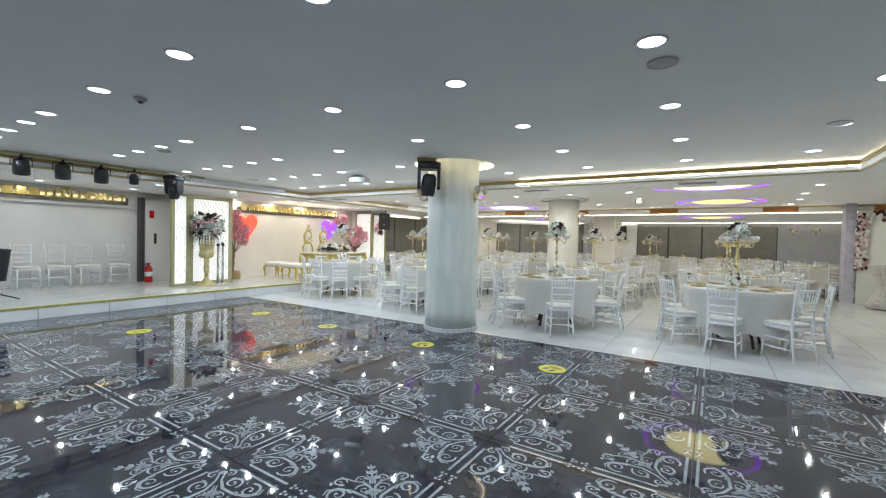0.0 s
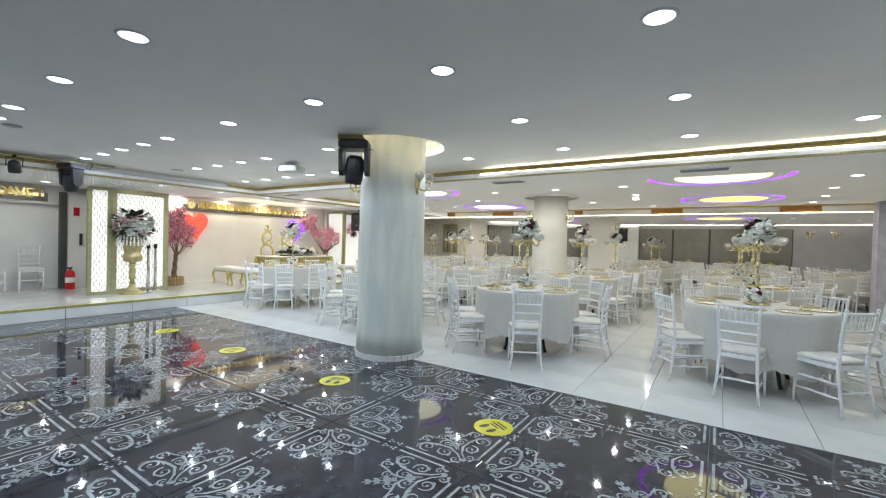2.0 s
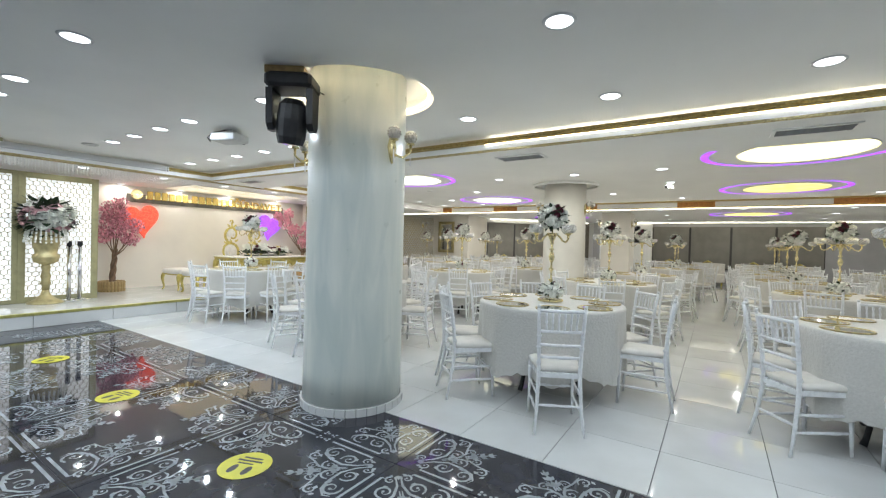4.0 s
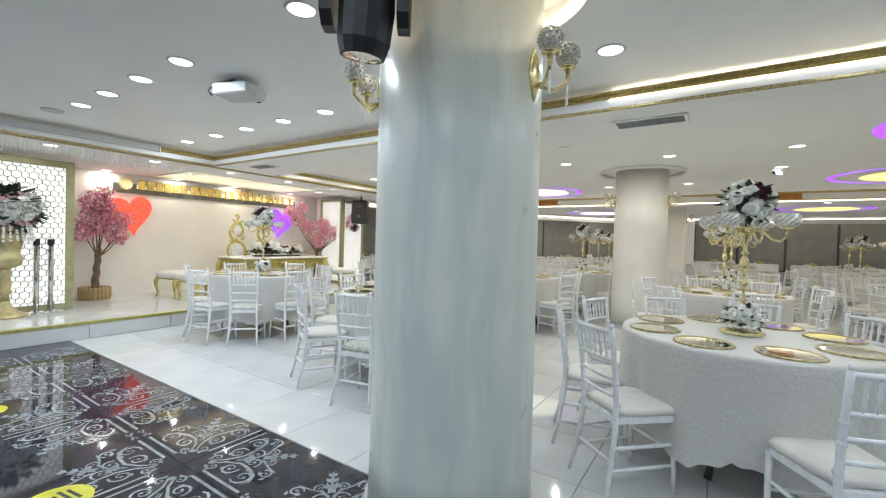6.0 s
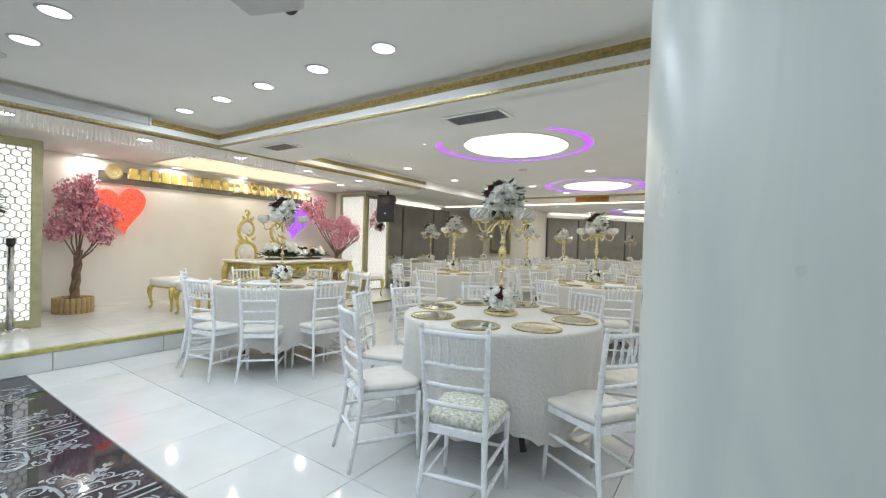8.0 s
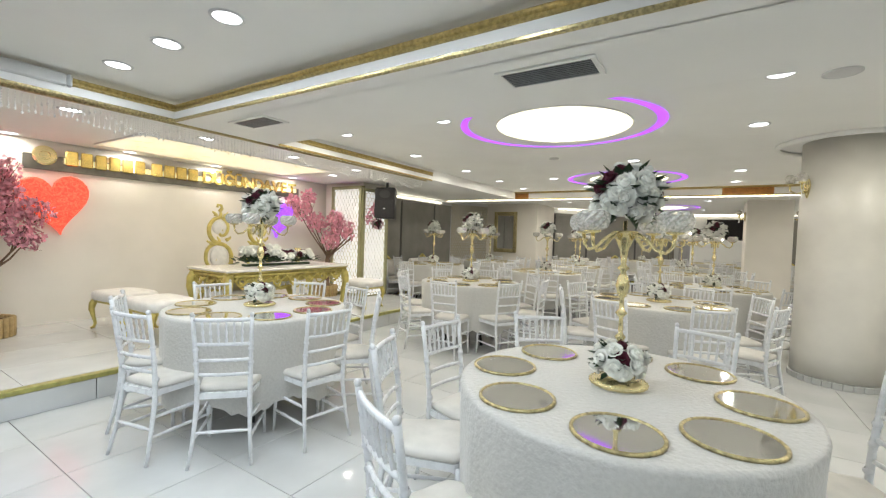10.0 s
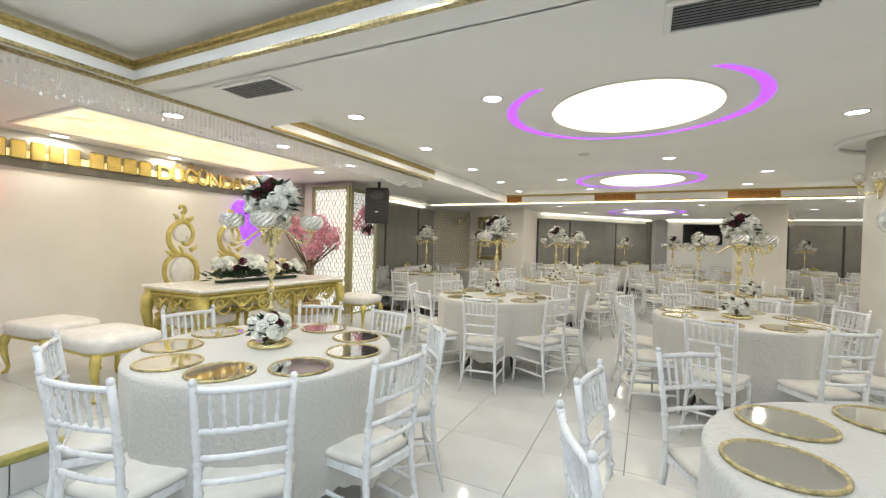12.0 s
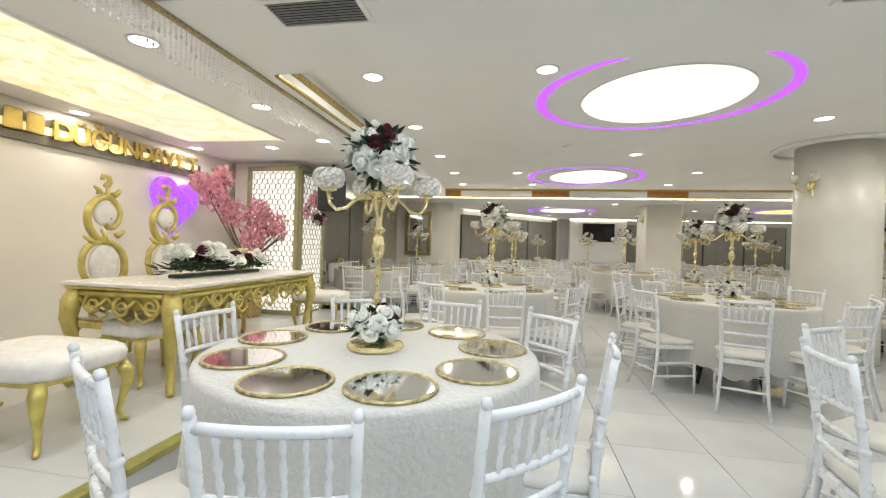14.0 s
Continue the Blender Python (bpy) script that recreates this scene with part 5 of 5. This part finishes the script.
sconce(-2.93, 17.65, 2.05, 0)
sconce(-10.2, 16.85, 1.98, -18, "gold two-arm wall sconce with crystal globes on a pier")
sconce(2.85, 22.88, 2.0, -90, "gold two-arm wall sconce with crystal globes on the wall")
sconce(3.55, 22.88, 2.0, -90, "gold two-arm wall sconce with crystal globes on the wall")

# ---- stage left: chairs, extinguisher, vase, posts ----
for i, y in enumerate((2.75, 3.28, 3.76, 4.24, 4.80)):
    c = chair(-11.15, y, -90 + (-4, 5, -3, 4, -6)[i], True, ST)
    tagged(c, "white lacquered spindle-back banquet chair by the stage wall", "chair", "chairs on the stage")

M_EXT = mat("red_extinguisher_enamel", (0.45, 0.015, 0.015), 0.25, vary=0.1, scale=10)
e = thing("fire_extinguisher", "red fire extinguisher standing on the stage", "extinguisher", "", pose(-11.08, 5.38, ST))
part("cylinder", Geo().lathe([(0.075, 0), (0.08, 0.01), (0.08, 0.32), (0.06, 0.375), (0.03, 0.39), (0.03, 0.41)], 20), M_EXT, e, smooth=True)
part("valve", Geo().box(-0.02, -0.02, 0.41, 0.02, 0.02, 0.44, 0.004).box(-0.012, -0.07, 0.44, 0.012, 0.05, 0.455, 0.003), M_BLACK, e)
part("hose", Geo().tube([(0, -0.03, 0.43), (0.02, -0.10, 0.40), (0.03, -0.115, 0.28), (0.02, -0.10, 0.14)], 0.010, 6), M_BLACK, e, smooth=True)
part("label_band", Geo().lathe([(0.0805, 0.14), (0.0812, 0.145), (0.0812, 0.24), (0.0805, 0.245)], 20, caps=False), M_CHAIR, e, "pale printed label band")

v = thing("pedestal_vase", "tall antique gold pedestal vase on the stage", "vase", "", pose(-9.55, 5.92, ST))
M_ANT = mat("antique_gold_paint", (0.50, 0.43, 0.22), 0.38, metal=0.5, vary=0.15, scale=12)
part("foot", Geo().lathe([(0.22, 0), (0.215, 0.02), (0.12, 0.07), (0.06, 0.14), (0.045, 0.2)], 28), M_ANT, v, smooth=True)
part("stem", Geo().lathe([(0.045, 0.2), (0.04, 0.28), (0.07, 0.31), (0.05, 0.35), (0.065, 0.42), (0.045, 0.50), (0.06, 0.56), (0.05, 0.60)], 24), M_ANT, v, smooth=True)
part("bowl", Geo().lathe([(0.05, 0.60), (0.15, 0.65), (0.165, 0.74), (0.13, 0.78), (0.15, 0.88), (0.20, 1.12), (0.185, 1.12), (0.14, 0.9)], 28, caps=False), M_ANT, v, smooth=True)
b = thing("flower_ball", "large ball of pink and white roses in a pedestal vase", "flowers", "", pose(-9.55, 5.92, ST + 1.36))
bouquet(b, (0, 0, 0), 0.34, 110, 17, 0.45, 0.85, -0.8, (M_ROSE, M_PINK), 0.2)
g = Geo()
rng = random.Random(3)
for i in range(26):
    a = 2 * math.pi * i / 26
    for k in range(9):
        g.ball((0.22 * math.cos(a) * (1 + 0.02 * k), 0.22 * math.sin(a) * (1 + 0.02 * k), -0.16 - 0.03 * k + rng.uniform(-.01, .01)), 0.016, 4, 3)
part("trailing_blossom", g, M_ROSE, b)
M_CHROME = mat("polished_chrome", (0.75, 0.76, 0.77), 0.12, metal=1.0, vary=0.03)
for x, y in ((-9.62, 6.22), (-9.70, 6.38)):
    q = thing("barrier_post", "chrome barrier post with a round base on the stage", "post", "barrier posts", pose(x, y, ST))
    part("base", Geo().lathe([(0.16, 0), (0.16, 0.012), (0.10, 0.03), (0.035, 0.04)], 28), M_CHROME, q, smooth=True)
    part("pole", Geo().lathe([(0.032, 0.038), (0.032, 0.90)], 18), M_CHROME, q, smooth=True)
    part("head", Geo().lathe([(0.036, 0.90), (0.036, 0.97), (0.03, 0.975)], 18), M_BLACK, q)
dr = struct("door_1", Geo().box(XM + 0.18, 5.40, ST, XM + 0.22, 6.2, 2.15, 0.004), M_WALLG, "pale grey service door behind the lattice screen", "door")
part("door_handle", Geo().box(XM + 0.22, 5.59, 1.10, XM + 0.25, 5.64, 1.35, 0.004), M_BLACK, dr)
part("red_notice", Geo().box(XM + 0.22, 5.49, 1.72, XM + 0.226, 5.59, 1.90), M_EXT, dr)
struct("trim_door_post", Geo().box(XM + 0.10, 5.28, ST, XM + 0.25, 5.38, 2.2, 0.004), M_MULL, "dark post beside the service door", "trim")
ms = thing("microphone_stand", "black folded equipment stand on the stage", "stand", "", pose(-9.62, 2.62, ST))
part("tube", Geo().lathe([(0.07, 0.28), (0.07, 0.78), (0.085, 0.80)], 14).moved(pose(0, 0, 0.05, -6, 4, 0)), M_BLACK, ms, smooth=True)
part("pole", Geo().tube([(0, 0, 0.05), (0, 0.02, 0.34)], 0.02, 8), M_BLACK, ms)
for a in (0, 120, 240):
    part("foot", Geo().tube([(0, 0, 0.12), (0.26 * math.cos(radians(a + 80)), 0.26 * math.sin(radians(a + 80)), 0.012)], 0.012, 6), M_BLACK, ms)

# ---- windows, blinds, mirror, screen on the far walls ----


def blind(x0, y0, x1, y1, z0=0.62, z1=2.2):
    d = Vector((x1 - x0, y1 - y0, 0))
    L = d.length
    w = struct("window", Geo().box(0, -0.035, z0 - 0.05, L, -0.003, z1), M_MULL, "dark framed window behind a grey roller blind", "window")
    w.matrix_basis = pose(x0, y0, 0, 0, 0, math.degrees(math.atan2(d.y, d.x)))
    b = part("roller_blind", Geo().box(0.035, -0.05, z0, L - 0.035, -0.04, z1 - 0.04), M_BLIND, w, "lowered plain grey roller blind")
    part("headrail", Geo().box(0.02, -0.065, z1 - 0.05, L - 0.02, -0.036, z1 + 0.01, 0.004), M_BLIND, w)


for a, b in ((12.6, 13.8), (13.8, 15.2), (15.2, 16.05)):
    blind(XG, a, XG, b)
P0, P1 = Vector((-8.6, 19.1)), Vector((-5.3, 22.9))
for u, w in ((0.0, 0.24), (0.24, 0.62), (0.62, 0.93)):
    a, b = P0.lerp(P1, u), P0.lerp(P1, w)
    blind(a.x, a.y, b.x, b.y)
for i in range(4):
    blind(-2.95 + 1.33 * i, 22.9, -2.95 + 1.33 * (i + 1), 22.9)
M_CURT = mat("taupe_curtain", (0.20, 0.18, 0.15), 0.85, vary=0.15, scale=10)
g = Geo()
g.loft([[(0.02 * i, 0.025 * math.sin(i * 1.3), z) for i in range(16)] for z in (0.05, 1.0, 2.3)], closed=False)
tagged(part("curtain", g, M_CURT, at=pose(-5.62, 22.45, 0, 0, 0, OBL)), "gathered taupe curtain beside the window blinds", "curtain")
struct("wall_screen_block", Geo().box(-4.95, 22.6, 0.0, -2.95, 22.92, Z_FAR), M_CEIL, "white pier carrying the wall screen", "wall")
tv = thing("television", "large black flat television on a white pier", "television", "", pose(-3.94, 22.57, 1.88) @ Matrix.Diagonal((1.22, 1, 1.2, 1)))
part("panel", Geo().box(-0.46, -0.02, -0.28, 0.46, 0.02, 0.28, 0.005), M_BLACK, tv)
part("screen", Geo().box(-0.44, -0.0235, -0.26, 0.44, -0.0215, 0.26), mat("dark_screen_glass", (0.01, 0.01, 0.012), 0.08, vary=0.02), tv)
part("bracket", Geo().box(-0.1, 0.02, -0.1, 0.1, 0.03, 0.1), M_BLACK, tv)
mr = thing("wall_mirror", "wall mirror in an ornate carved silver-gold frame", "mirror", "", pose(-9.52, 17.46, 1.55) @ Matrix.Diagonal((1.2, 1, 1.28, 1)))
part("glass", Geo().box(-0.21, -0.004, -0.38, 0.21, 0.004, 0.38), M_MIRROR, mr)
for nm, bx in (("side", (-0.30, -0.02, -0.465, -0.21, 0.02, 0.465)), ("side", (0.21, -0.02, -0.465, 0.30, 0.02, 0.465)), ("rail", (-0.21, -0.02, -0.465, 0.21, 0.02, -0.38)), ("rail", (-0.21, -0.02, 0.38, 0.21, 0.02, 0.465))):
    g = Geo().box(*bx, 0.008)
    rng = random.Random(bx[0])
    for i in range(26):
        g.ball((rng.uniform(bx[0] + .015, bx[3] - .015), -0.02, rng.uniform(bx[2] + .015, bx[5] - .015)), rng.uniform(0.010, 0.018), 6, 4)
    part("frame_" + nm, g, M_SILVER, mr, smooth=True)
lp = lattice(1.42, 2.2).moved(pose(XG + 0.02, 16.1, 0.08, 0, 0, math.degrees(math.atan2(1.4, 0.45))) @ pose(0.02, -0.004, 0))
struct("wall_pattern", lp, M_SILVER, "pale geometric relief on the wall pier", "wall covering")


def sofa(x, y, rz):
    s = thing("bench_seat", "low grey window bench with a gold carved crest", "bench", "window benches", pose(x, y, 0, 0, 0, rz))
    part("seat", Geo().box(-0.55, -0.22, 0.12, 0.55, 0.22, 0.44, 0.03), M_UPH, s)
    part("back", Geo().box(-0.55, 0.16, 0.44, 0.55, 0.24, 0.82, 0.03), M_UPH, s)
    for a in (-0.45, 0.45):
        part("leg", Geo().box(a - 0.03, -0.18, 0, a + 0.03, 0.18, 0.12), M_GOLD, s)
    g = Geo()
    carve(g, [(-0.16, 0.80), (-0.10, 0.85), (0, 0.90), (0.10, 0.85), (0.16, 0.80)], 0.2, 0.025, 0.025)
    g.ball((0, 0.2, 0.88), 0.05, 8, 5)
    part("crest", g, M_GOLD, s, smooth=True)


for y in (13.2, 14.6):
    sofa(XG + 0.32, y, 90)
for u in (0.14, 0.45, 0.80):
    p = P0.lerp(P1, u)
    sofa(p.x + 0.26, p.y - 0.23, OBL)
for x in (-2.3, -1.0, 0.4, 1.7):
    sofa(x, 22.55, 0)

# ---- floral arch and draped tables on the side ----
M_SEQ = mat("pale_sequin_panel", (0.62, 0.63, 0.60), 0.3, metal=0.3, vary=0.25, scale=60, bump=0.6, bump_scale=90)
M_TULLE = mat("grey_tulle", (0.48, 0.47, 0.44), 0.7, vary=0.12, scale=16)
struct("wall_arch_pier", Geo().box(2.90, 15.1, 0.0, 3.10, 15.5, Z_UP), mat("lavender_grey_paint", (0.45, 0.44, 0.52), 0.5), "lavender grey pier beside the flower wall", "wall")
fw = thing("flower_wall", "pale sequin backdrop framed with burgundy and white flowers", "backdrop", "", pose(3.12, 15.05, 0, 0, 0, -52))
part("panel", Geo().box(0, 0, 0.0, 1.9, 0.05, 2.28), M_SEQ, fw)
w1, w2, w3 = Geo(), Geo(), Geo()
rng = random.Random(77)
for i in range(210):
    if i % 3:
        p = (rng.uniform(0.0, 0.26), -0.04, rng.uniform(0.85, 2.2))
    else:
        p = (rng.uniform(0.0, 1.9), -0.04, rng.uniform(2.02, 2.25))
    rose((w1, w2, w3)[rng.choice((0, 0, 1, 2))], p, (rng.uniform(-.5, .5), -1, rng.uniform(-.5, .5)), rng.uniform(0.03, 0.05), rng)
for w0, m0 in ((w1, M_ROSE), (w2, M_BURG), (w3, M_PINK)):
    tagged(part("posy", w0, m0, fw), "", "", "", "stuff")
for x, y in ((3.45, 14.2), (3.9, 13.5)):
    ct = thing("cocktail_table", "tall table draped in tied grey tulle", "table", "draped cocktail tables", pose(x, y, 0))
    prof = [(0.30, 1.0), (0.305, 0.985), (0.26, 0.85), (0.12, 0.58), (0.17, 0.42), (0.27, 0.15), (0.31, 0.02)]
    g = Geo()
    seg = 40
    g.loft([[(r * (1 + (0.10 * math.sin(9 * 2 * math.pi * j / seg) if 0 < i else 0)) * math.cos(2 * math.pi * j / seg), r * (1 + (0.10 * math.sin(9 * 2 * math.pi * j / seg) if 0 < i else 0)) * math.sin(2 * math.pi * j / seg), z) for j in range(seg)] for i, (r, z) in enumerate(prof)], caps=True)
    part("drape", g, M_TULLE, ct, smooth=True)
    part("tie", Geo().lathe([(0.125, 0.55), (0.15, 0.58), (0.125, 0.61)], 20, caps=False), M_TULLE, ct)

# ---- ceiling detectors, camera ----
for x, y, z, r in ((-0.19, 3.78, Z_UP, 0.09), (1.04, 5.96, Z_UP, 0.09), (-7.78, 5.92, Z_UP, 0.09), (-6.3, 3.62, Z_UP, 0.08), (-3.8, 9.6, Z_UP, 0.10), (-6.3, 11.7, Z_UP, 0.07)):
    tagged(part("ceiling_speaker", Geo().lathe([(r, 0), (r, -0.008), (r * 0.9, -0.012), (r * 0.85, -0.008), (0.001, -0.009)], 24, caps=False), M_VENT if y < 5 else M_WALLG, at=pose(x, y, z)), "round flat speaker grille set in the ceiling", "speaker", "ceiling speakers")
sd = thing("smoke_detector", "small dark smoke detector on the ceiling", "detector", "", pose(-3.99, 2.43, Z_UP))
part("base", Geo().lathe([(0.05, 0), (0.05, -0.015), (0.03, -0.03), (0.001, -0.032)], 18, caps=False), M_VENT, sd)
part("sensor", Geo().lathe([(0.02, -0.03), (0.018, -0.045), (0.001, -0.046)], 12, caps=False), M_BLACK, sd)
cc = thing("security_camera", "white security camera on the dining ceiling", "camera", "", pose(-1.49, 12.42, Z_UP, 0, 0, -30))
part("base", Geo().lathe([(0.05, 0), (0.05, -0.02), (0.02, -0.03)], 16), M_CHAIR, cc)
part("body", Geo().box(-0.035, -0.11, -0.10, 0.035, 0.06, -0.035, 0.008), M_CHAIR, cc)
part("lens", Geo().lathe([(0.022, 0), (0.022, 0.012)], 12).moved(pose(0, -0.11, -0.068, 90, 0, 0)), M_BLACK, cc)

# ---- floor stickers ----
M_YEL = mat("yellow_vinyl", (0.55, 0.52, 0.02), 0.4, vary=0.08, scale=10)
for x, y, a in ((-2.986, 5.22, 20), (-1.289, 5.22, -30), (-4.77, 5.225, 10), (-6.45, 5.23, 25), (-6.47, 3.40, 0)):
    st = thing("floor_sticker", "round yellow distance sticker on the dance floor", "sticker", "floor stickers", pose(x, y, 0.004, 0, 0, a))
    part("disc", Geo().disc((0, 0, 0), 0.145, 32), M_YEL, st)
    for i, (u, w, L, hgt) in enumerate(((0.0, 0.075, 0.12, 0.016), (0.0, 0.045, 0.16, 0.016), (-0.01, 0.015, 0.10, 0.012))):
        part("print_bar", Geo().box(u - L / 2, w - hgt / 2, 0.0005, u + L / 2, w + hgt / 2, 0.001), M_BLACK, st)
    for sx in (-1, 1):
        part("footprint_mark", Geo().disc((sx * 0.045, -0.05, 0.001), 0.022, 14, 0.045), M_BLACK, st)

# ---- dance floor inlay ----
TX, TY = 1.175, 1.16


def corner_ornament():
    """Scroll ornament of one tile corner; the corner is at the origin, the tile lies in +x +y."""
    g = Geo()
    half = Geo()

    def sp(cx, cy, r, turns, a0, sgn, w):
        pts = spiral(cx, cy, r, turns, a0, sgn, 18, 0.16)
        half.ribbon(pts, [w * (0.35 + 0.65 * math.sin(math.pi * min(1, (i + 2) / 14))) for i in range(len(pts))])
        half.disc((pts[-1][0], pts[-1][1], 0), w * 0.62, 8)

    # edge bars with a step
    half.ribbon([(0.155, 0.030), (0.50, 0.030)], 0.017)
    half.ribbon([(0.13, 0.052), (0.155, 0.052), (0.155, 0.030)], 0.010)
    for dx, dy in ((0.545, 0.020), (0.570, 0.034), (0.545, 0.046)):
        half.disc((dx, dy, 0), 0.010, 8)
    # scrolls
    sp(0.385, 0.120, 0.062, 1.35, -2.2, 1, 0.017)
    sp(0.455, 0.205, 0.042, 1.25, 2.6, -1, 0.013)
    sp(0.250, 0.130, 0.055, 1.3, 0.4, -1, 0.015)
    sp(0.300, 0.235, 0.050, 1.3, -0.6, 1, 0.014)
    sp(0.150, 0.085, 0.034, 1.1, 3.4, 1, 0.011)
    sp(0.375, 0.290, 0.036, 1.2, 1.2, -1, 0.011)
    # sweeping stems
    half.ribbon([(0.11, 0.09), (0.17, 0.15), (0.25, 0.19), (0.34, 0.185), (0.42, 0.16), (0.455, 0.11), (0.44, 0.07)], [0.006, 0.014, 0.018, 0.018, 0.016, 0.012, 0.006])
    half.ribbon([(0.20, 0.19), (0.27, 0.26), (0.34, 0.28), (0.41, 0.255), (0.49, 0.245)], [0.006, 0.013, 0.016, 0.013, 0.005])
    half.ribbon([(0.31, 0.29), (0.345, 0.33), (0.39, 0.345)], [0.012, 0.014, 0.004])
    # leaves
    for x, y, a, L, w in ((0.33, 0.165, 0.5, 0.05, 0.016), (0.41, 0.20, -0.4, 0.045, 0.014), (0.20, 0.115, -0.7, 0.04, 0.013), (0.26, 0.205, 1.0, 0.045, 0.014), (0.345, 0.31, 0.3, 0.045, 0.013), (0.10, 0.06, 0.2, 0.04, 0.012), (0.47, 0.15, 0.9, 0.04, 0.012)):
        c, s = math.cos(a), math.sin(a)
        half.add([(x, y, 0), (x + c * L * .5 - s * w, y + s * L * .5 + c * w, 0), (x + c * L, y + s * L, 0), (x + c * L * .5 + s * w, y + s * L * .5 - c * w, 0)], [(3, 2, 1, 0)])
    g.plus(half)
    n = len(g.v)
    g.v.extend([(y, x, z) for x, y, z in half.v])
    g.f.extend([tuple(i + n for i in q[::-1]) for q in half.f])
    # flower, diagonal heart and finial
    for k in range(6):
        a = math.pi * k / 3
        g.disc((0.245 + 0.020 * math.cos(a), 0.245 + 0.020 * math.sin(a), 0), 0.0125, 8)
    for d, L, w, spread in ((0.36, 0.055, 0.017, 0.75), (0.405, 0.055, 0.016, 0.65), (0.445, 0.05, 0.013, 0.5), (0.10, 0.045, 0.014, 0.5)):
        for sgn in (-1, 0, 1):
            a = math.pi / 4 + sgn * spread
            c, s = math.cos(a), math.sin(a)
            g.add([(d * 0.9, d * 0.9, 0), (d * .9 + c * L * .5 - s * w, d * .9 + s * L * .5 + c * w, 0), (d * .9 + c * L, d * .9 + s * L, 0), (d * .9 + c * L * .5 + s * w, d * .9 + s * L * .5 - c * w, 0)], [(3, 2, 1, 0)])
    g.ribbon([(0.30, 0.30), (0.44, 0.44)], 0.009)
    return g


orn = corner_ornament()
dance = tagged(part("dance_floor", Geo().box(DX, -7.1, -0.03, 2.396, DY, -0.006), M_GROUT), "polished dark marble dance floor with silver scroll inlay", "floor", "", "structure")


def inlay_mesh(w, h, corners):
    g = Geo()
    for cx, cy in corners:
        sx, sy = (1 if cx == 0 else -1), (1 if cy == 0 else -1)
        n = len(g.v)
        g.v.extend([(cx * w + sx * x, cy * h + sy * y, 0.0012) for x, y, z in orn.v])
        g.f.extend([tuple(i + n for i in (q if sx * sy > 0 else q[::-1])) for q in orn.f])
    return g.mesh("inlay")


full_inlay = inlay_mesh(TX, TY, ((0, 0), (1, 0), (0, 1), (1, 1)))
full_tile = Geo().box(0.002, 0.002, -0.012, TX - 0.002, TY - 0.002, 0.0, 0.0015).mesh("marble_tile")
cut_h = DY - 5.74
cut_tile = Geo().box(0.002, 0.002, -0.012, TX - 0.002, cut_h - 0.002, 0.0, 0.0015).mesh("marble_tile")
cut_inlay = inlay_mesh(TX, TY, ((0, 0), (1, 0)))
for me in (cut_inlay,):
    for vv in me.vertices:
        vv.co.y = min(vv.co.y, cut_h - 0.004)
strip_tile = Geo().box(0.002, 0.002, -0.012, 0.046 - 7 * TX - DX - 0.002, TY - 0.002, 0.0, 0.0015).mesh("marble_tile")
for j in range(11):
    part("marble_tile", strip_tile, M_DARK, dance, at=pose(DX, 5.74 - TY * (j + 1), 0))
part("marble_tile", Geo().box(0.002, 0.002, -0.012, 0.046 - 7 * TX - DX - 0.002, cut_h - 0.002, 0.0, 0.0015), M_DARK, dance, at=pose(DX, 5.74, 0))
for i in range(-8, 2):
    x = 0.046 + TX * i
    if x < DX - 0.6:
        continue
    t = part("marble_tile", cut_tile, M_DARK, dance, at=pose(x, 5.74, 0))
    part("inlay", cut_inlay, M_ORN, t, "silver-white scroll inlay")
    for j in range(11):
        t = part("marble_tile", full_tile, M_DARK, dance, at=pose(x, 5.74 - TY * (j + 1), 0))
        part("inlay", full_inlay, M_ORN, t, "silver-white scroll inlay")

# ---- floor pieces ----
TP = 0.58
tile_me = Geo().box(-TP / 2 + 0.002, -TP / 2 + 0.002, -0.012, TP / 2 - 0.002, TP / 2 - 0.002, 0.0, 0.0015).mesh("floor_tile")
rest = Geo()
count = 0
for i in range(-12, 22):
    for j in range(-24, 29):
        cx, cy = -6.25 + TP * (i + 0.5), 6.855 + TP * (j + 0.5)
        if cx - TP / 2 < -8.60 or cx > 5.1 or cy > 23.0:
            continue
        x0, x1, y0, y1 = cx - TP / 2, cx + TP / 2, cy - TP / 2, cy + TP / 2
        if y0 < DY and x0 < 2.38:
            if y1 <= DY + 0.01:
                continue
            y0 = DY
        if count < 290 and y0 > DY and cy < 11.6 and -8.4 < cx < 1.8:
            part("floor_tile", tile_me, M_TILE, floor, at=pose(cx, cy, 0))
            count += 1
        else:
            rest.box(x0 + 0.0015, y0 + 0.0015, -0.012, x1 - 0.0015, y1 - 0.0015, 0.0)
tagged(part("floor_tiles_far", rest, M_TILE, floor), "", "", "", "stuff")
